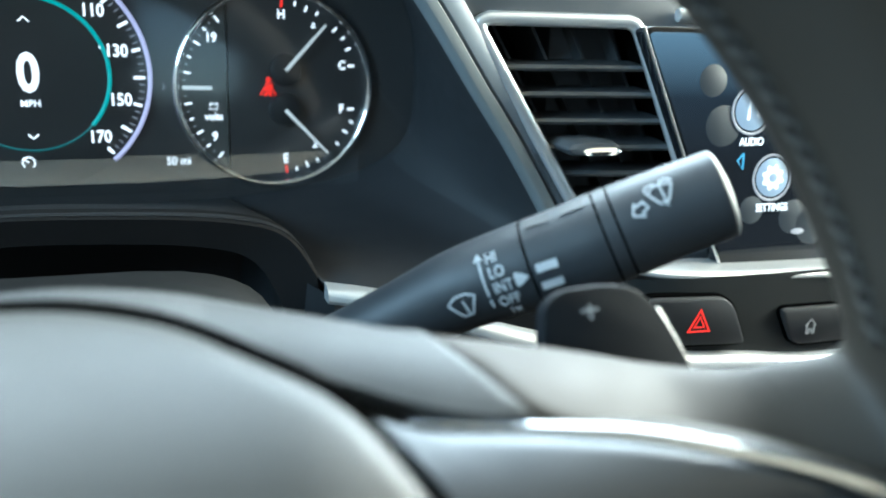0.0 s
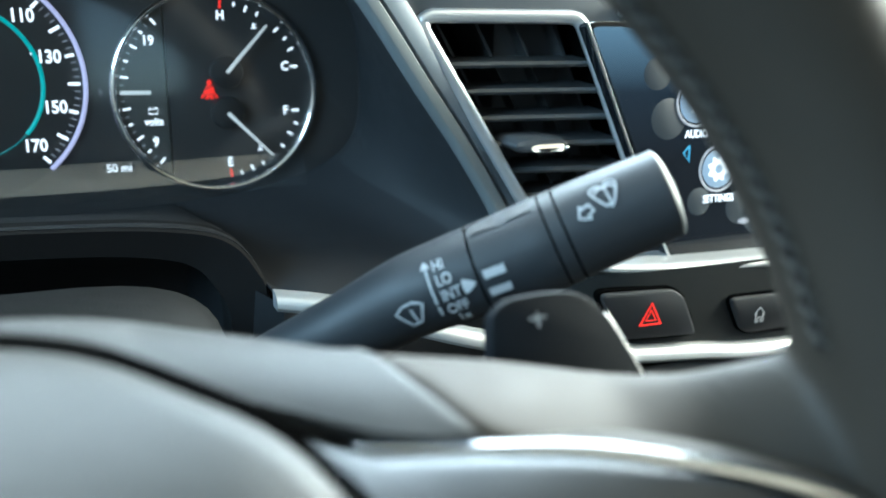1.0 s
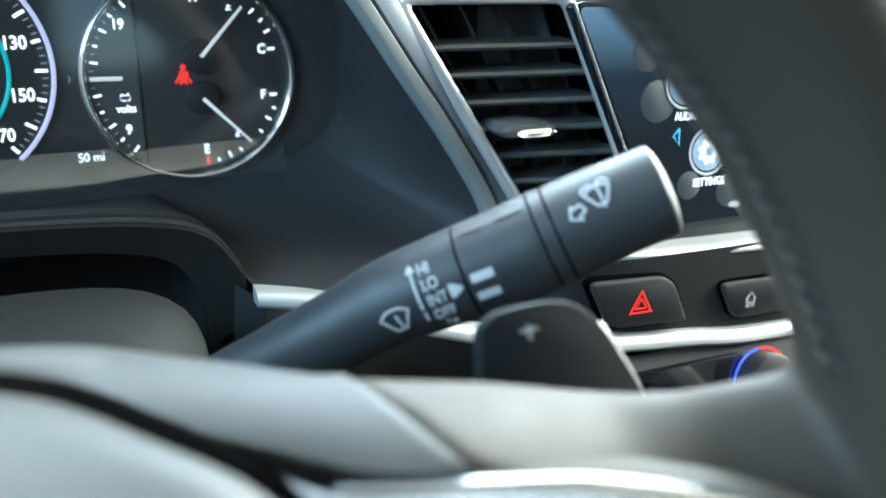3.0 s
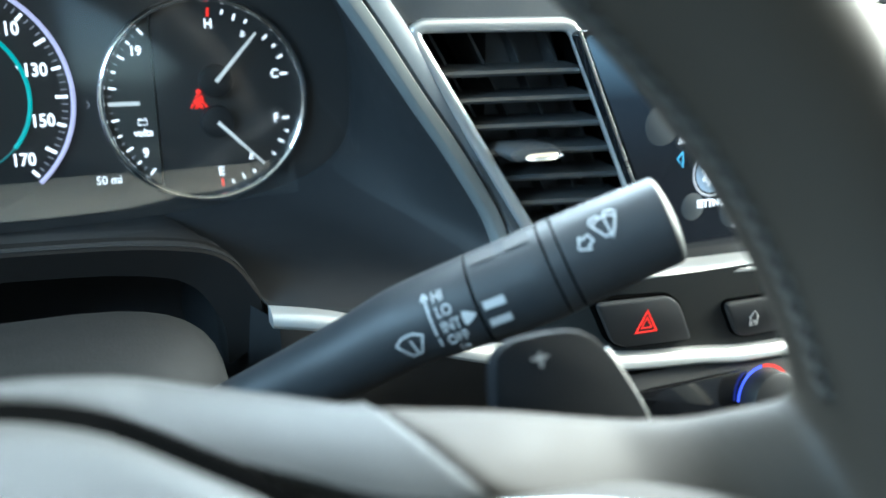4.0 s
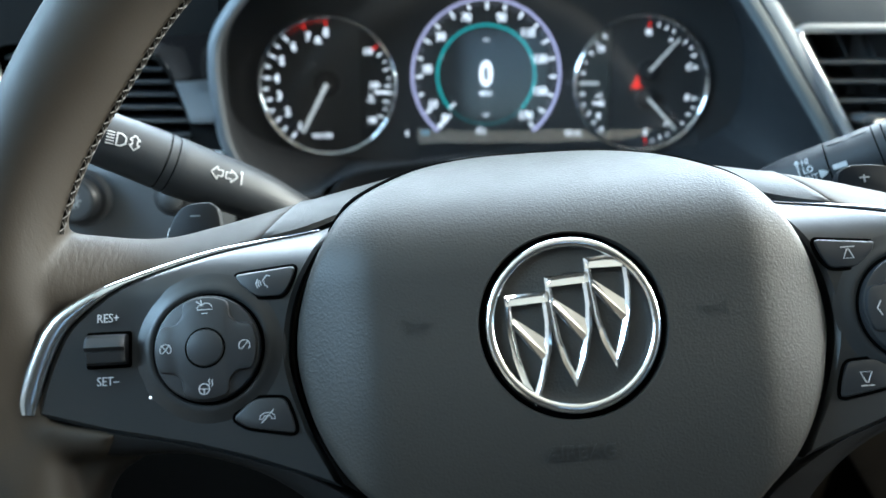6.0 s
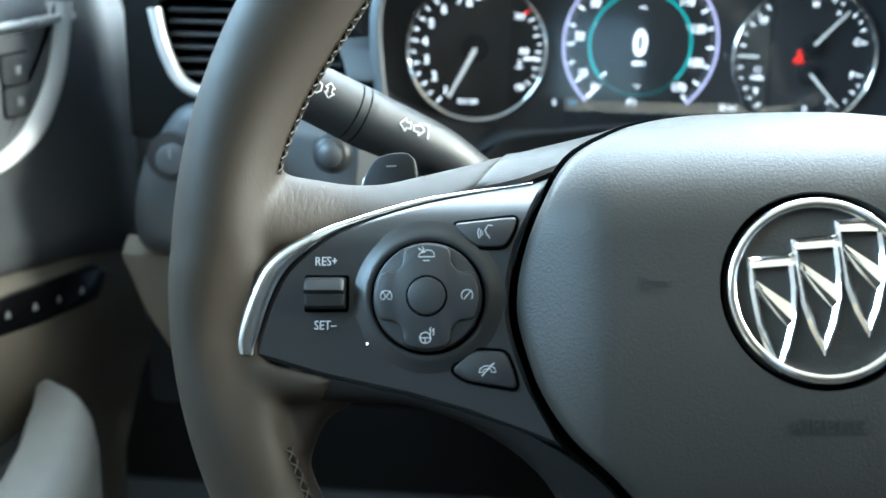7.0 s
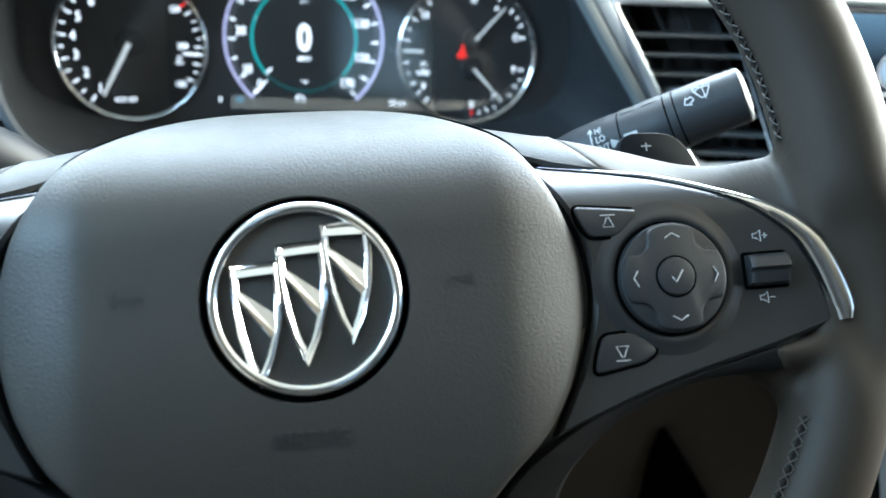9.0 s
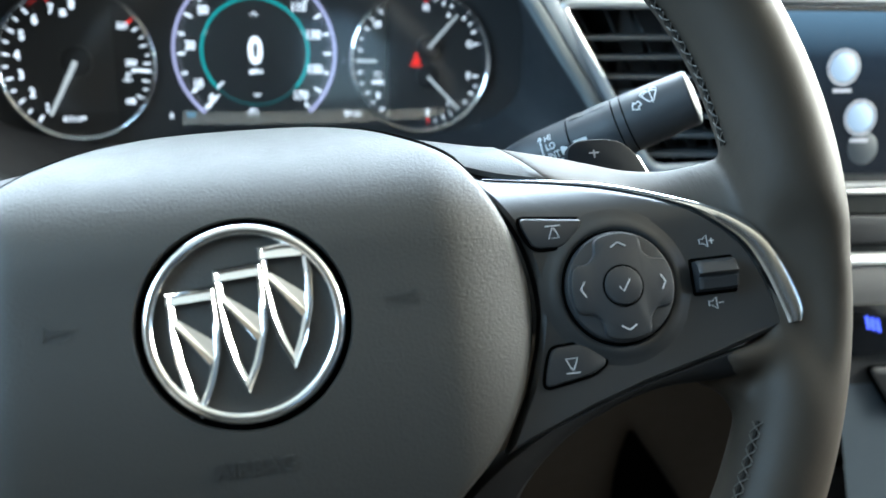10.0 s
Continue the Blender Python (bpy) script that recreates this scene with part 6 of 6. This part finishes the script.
        rows.append([Vector((edge + x, y - 4.0 * x, z)) for x in (-0.022, -0.010)] + [Vector((edge + (-0.300 - edge) * f, y, z)) for f in (0, 0.3, 0.6, 1)])
    part("beige_panel", skin(rows, closed=False, cap=False), BEIGE, knee, "beige lower panel")
    # knee panel's colour carries the shade under the dash
    part("black_panel", skin([[Vector((x, y, z)) for x in (-0.300, -0.20, -0.10, 0.04, 0.10)] for y, z in ((0.280, 0.585), (0.300, 0.56), (0.37, 0.50), (0.46, 0.42), (0.60, 0.32))], closed=False, cap=False), UNDERDASH, knee, "black knee panel, darkened for the underdash shade")
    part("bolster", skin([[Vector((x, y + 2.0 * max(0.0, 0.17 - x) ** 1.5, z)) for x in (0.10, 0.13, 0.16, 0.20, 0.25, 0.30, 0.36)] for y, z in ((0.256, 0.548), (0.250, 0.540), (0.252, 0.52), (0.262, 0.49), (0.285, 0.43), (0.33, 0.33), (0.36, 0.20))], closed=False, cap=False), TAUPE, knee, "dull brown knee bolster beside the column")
    part("bolster_slot", skin([[Vector((x, 0.262 + 0.34 * (0.475 - z), z)) for x in (x0, x1)] for z, x0, x1 in ((0.470, 0.235, 0.239), (0.452, 0.233, 0.252), (0.427, 0.233, 0.270), (0.392, 0.236, 0.294), (0.342, 0.24, 0.32))], closed=False, cap=False), GAP, knee, "black slot in the bolster")


def build_door():
    door = thing("car_door", pose(-0.42, 0.1, 0.5), "car door with dark upper panel and beige armrest", "car door")
    X = -0.402
    M = Matrix(((0, 0, 1, X), (1, 0, 0, 0), (0, 1, 0, 0), (0, 0, 0, 1)))
    def sheet(rows, mat, name, label):
        return part(name, skin(rows, closed=False, cap=False), mat, door, label)
    stations = (-0.9, -0.4, 0.0, 0.15, 0.20, 0.25, 0.30, 0.33, 0.36, 0.38, 0.40, 0.42, 0.44, 0.47)
    def foot(y):
        """How high the dark panel's lower edge runs: it dips towards the hinge."""
        return 0.572 - 0.135 * max(0.0, y - 0.20) - 0.25 * max(0.0, y - 0.40)
    def swell(y):
        """The panel comes inwards ahead of the sweep and falls away at the hinge."""
        return 0.011 * math.exp(-((y - 0.392) / 0.036) ** 2) if y > 0.3 else 0.0
    sheet([[Vector((x + swell(y) * w, y, foot(y) + (0.82 - foot(y)) * f)) for y in stations] for x, f, w in ((-0.47, 1.0, 0.2), (-0.43, 0.88, 0.5), (-0.412, 0.68, 1), (-0.405, 0.36, 1), (-0.4005, 0.16, 1), (-0.3995, 0.08, 0.9), (-0.4005, 0.03, 0.7), (-0.4045, 0.0, 0.4), (-0.41, -0.01, 0.2))], DARKTRIM, "upper_panel", "dark grained upper panel")
    sheet([[Vector((x, y, foot(y) + 0.002 + (0.10 - foot(y)) * f)) for y in stations] for x, f in ((-0.408, 0.0), (-0.4015, 0.012), (-0.398, 0.04), (-0.40, 0.16), (-0.42, 0.28), (-0.44, 0.47), (-0.45, 1.0))], BEIGE, "lower_panel", "beige lower panel")
    # silver sweep round the handle bowl, with two lock buttons inside
    sweep = spline([(0.3300, 0.735, 0), (0.3270, 0.7217, 0), (0.3085, 0.6843, 0), (0.2740, 0.6545, 0), (0.2400, 0.6415, 0), (0.209, 0.6370, 0), (0.15, 0.6330, 0)], 60)
    outer = spline([(0.3455, 0.735, 0), (0.3418, 0.7217, 0), (0.3255, 0.6829, 0), (0.2944, 0.6505, 0), (0.2519, 0.6350, 0), (0.2078, 0.6301, 0), (0.15, 0.6255, 0)], 60)
    rings = []
    for p, q in zip(sweep, outer):
        rings.append([M @ (p.lerp(q, f) + Vector((0, 0, h))) for f, h in ((-0.12, -0.004), (0.0, 0.0030), (0.2, 0.0062), (0.5, 0.0078), (0.8, 0.0074), (0.95, 0.0055), (1, -0.004))])
    part("silver_sweep", skin(rings), SWEEP, door, "broad satin silver sweep")
    bowl = [(p.x, p.y) for p in sweep] + [(0.10, 0.63), (0.10, 0.70), (0.33, 0.726)]
    part("handle_bowl", plate(bowl, -0.003, 0.0015, M, bevel=0.0008), DARKTRIM, door, "dark grey handle bowl")
    part("silver_line", tube([M @ Vector((y, z, 0.002)) for y, z in ((0.10, 0.7010), (0.24, 0.7150), (0.350, 0.7260))], 0.0035, 10), SATIN, door, "silver line")
    for z0, z1 in ((0.6835, 0.7010), (0.6640, 0.6820)):
        p = rounded([(0.256, z0), (0.284, z0 + 0.001), (0.288, z1 + 0.002), (0.256, z1)], 0.003)
        part("button_gap", plate(inset(p, -0.0012) if area(p) > 0 else inset(list(reversed(p)), -0.0012), 0.0, 0.0020, M, bevel=0.0003), GAP, door)
        b = part("lock_button", plate(p, 0.0, 0.0040, M, bevel=0.001), GREYTRIM, door, "dark door lock button")
        zc = (z0 + z1) / 2
        part("lock_mark", plate(rounded([(0.268, zc - 0.0028), (0.275, zc - 0.0028), (0.275, zc + 0.0028), (0.268, zc + 0.0028)], 0.001), 0.0038, 0.0043, M, bevel=0.0001), FAINT, b, "pale padlock symbol")
    # switch strip let into the beige panel
    p = rounded([(0.12, 0.546), (0.1907, 0.5397), (0.2663, 0.5264), (0.3463, 0.5183), (0.3600, 0.5265), (0.3660, 0.5355), (0.3502, 0.5440), (0.2936, 0.5501), (0.2419, 0.5560), (0.1944, 0.5592), (0.12, 0.563)], 0.006)
    p = p if area(p) > 0 else list(reversed(p))
    part("switch_strip", plate(p, -0.004, 0.0075, M, bevel=0.0020), PIANO, door, "glossy black switch strip")
    for y, z in ((0.2263, 0.5462), (0.2579, 0.5411), (0.2888, 0.5362), (0.3224, 0.5318)):
        part("switch_mark", plate(rounded([(y - 0.003, z - 0.0022), (y + 0.003, z - 0.0024), (y + 0.002, z + 0.0022), (y - 0.001, z + 0.0026)], 0.001), 0.0074, 0.0079, M, bevel=0.0001), FAINT, door, "pale switch symbol")
    # armrest: a pale band curving from the door round a dark pull cup
    outer = spline([(-0.42, 0.292, 0), (-0.393, 0.286, 0), (-0.370, 0.270, 0), (-0.354, 0.248, 0), (-0.341, 0.220, 0), (-0.326, 0.179, 0), (-0.312, 0.121, 0), (-0.302, 0.03, 0), (-0.300, -0.30, 0)], 60)
    inner = spline([(-0.42, 0.276, 0), (-0.406, 0.266, 0), (-0.396, 0.246, 0), (-0.385, 0.215, 0), (-0.371, 0.178, 0), (-0.359, 0.125, 0), (-0.352, 0.03, 0), (-0.350, -0.30, 0)], 60)
    rings = []
    for p, q in zip(outer, inner):
        rings.append([p.lerp(q, f) + Vector((0, 0, z)) for f, z in ((0.10, 0.30), (0.02, 0.40), (0, 0.448), (0.05, 0.465), (0.16, 0.475), (0.34, 0.4795), (0.42, 0.4805), (0.7, 0.4825), (0.92, 0.4815), (0.99, 0.477), (1.0, 0.468), (1.02, 0.42), (0.9, 0.30))])
    part("armrest", skin(rings), PALE, door, "pale beige armrest round the pull cup")
    part("pull_cup", skin([[Vector((x, y, z)) for x, z in ((-0.43, 0.50), (-0.42, 0.455), (-0.412, 0.44), (edge, 0.44))] for y, edge in ((0.27, -0.400), (0.2, -0.372), (0.1, -0.345), (-0.3, -0.335))], closed=False, cap=False), DARKTRIM, door, "dark floor of the pull cup")
    part("pocket", plate([(-0.2, 0.15), (0.20, 0.16), (0.24, 0.28), (0.22, 0.31), (-0.2, 0.31)], -0.03, 0.004, M, bevel=0.002), DARKTRIM, door, "dark door pocket")


build_binnacle()
build_right_dash()
build_vent()
build_screen()
build_fascia_buttons()
build_cluster()
build_stalk(1)
build_stalk(-1)
build_column()
build_left_dash()
build_door()
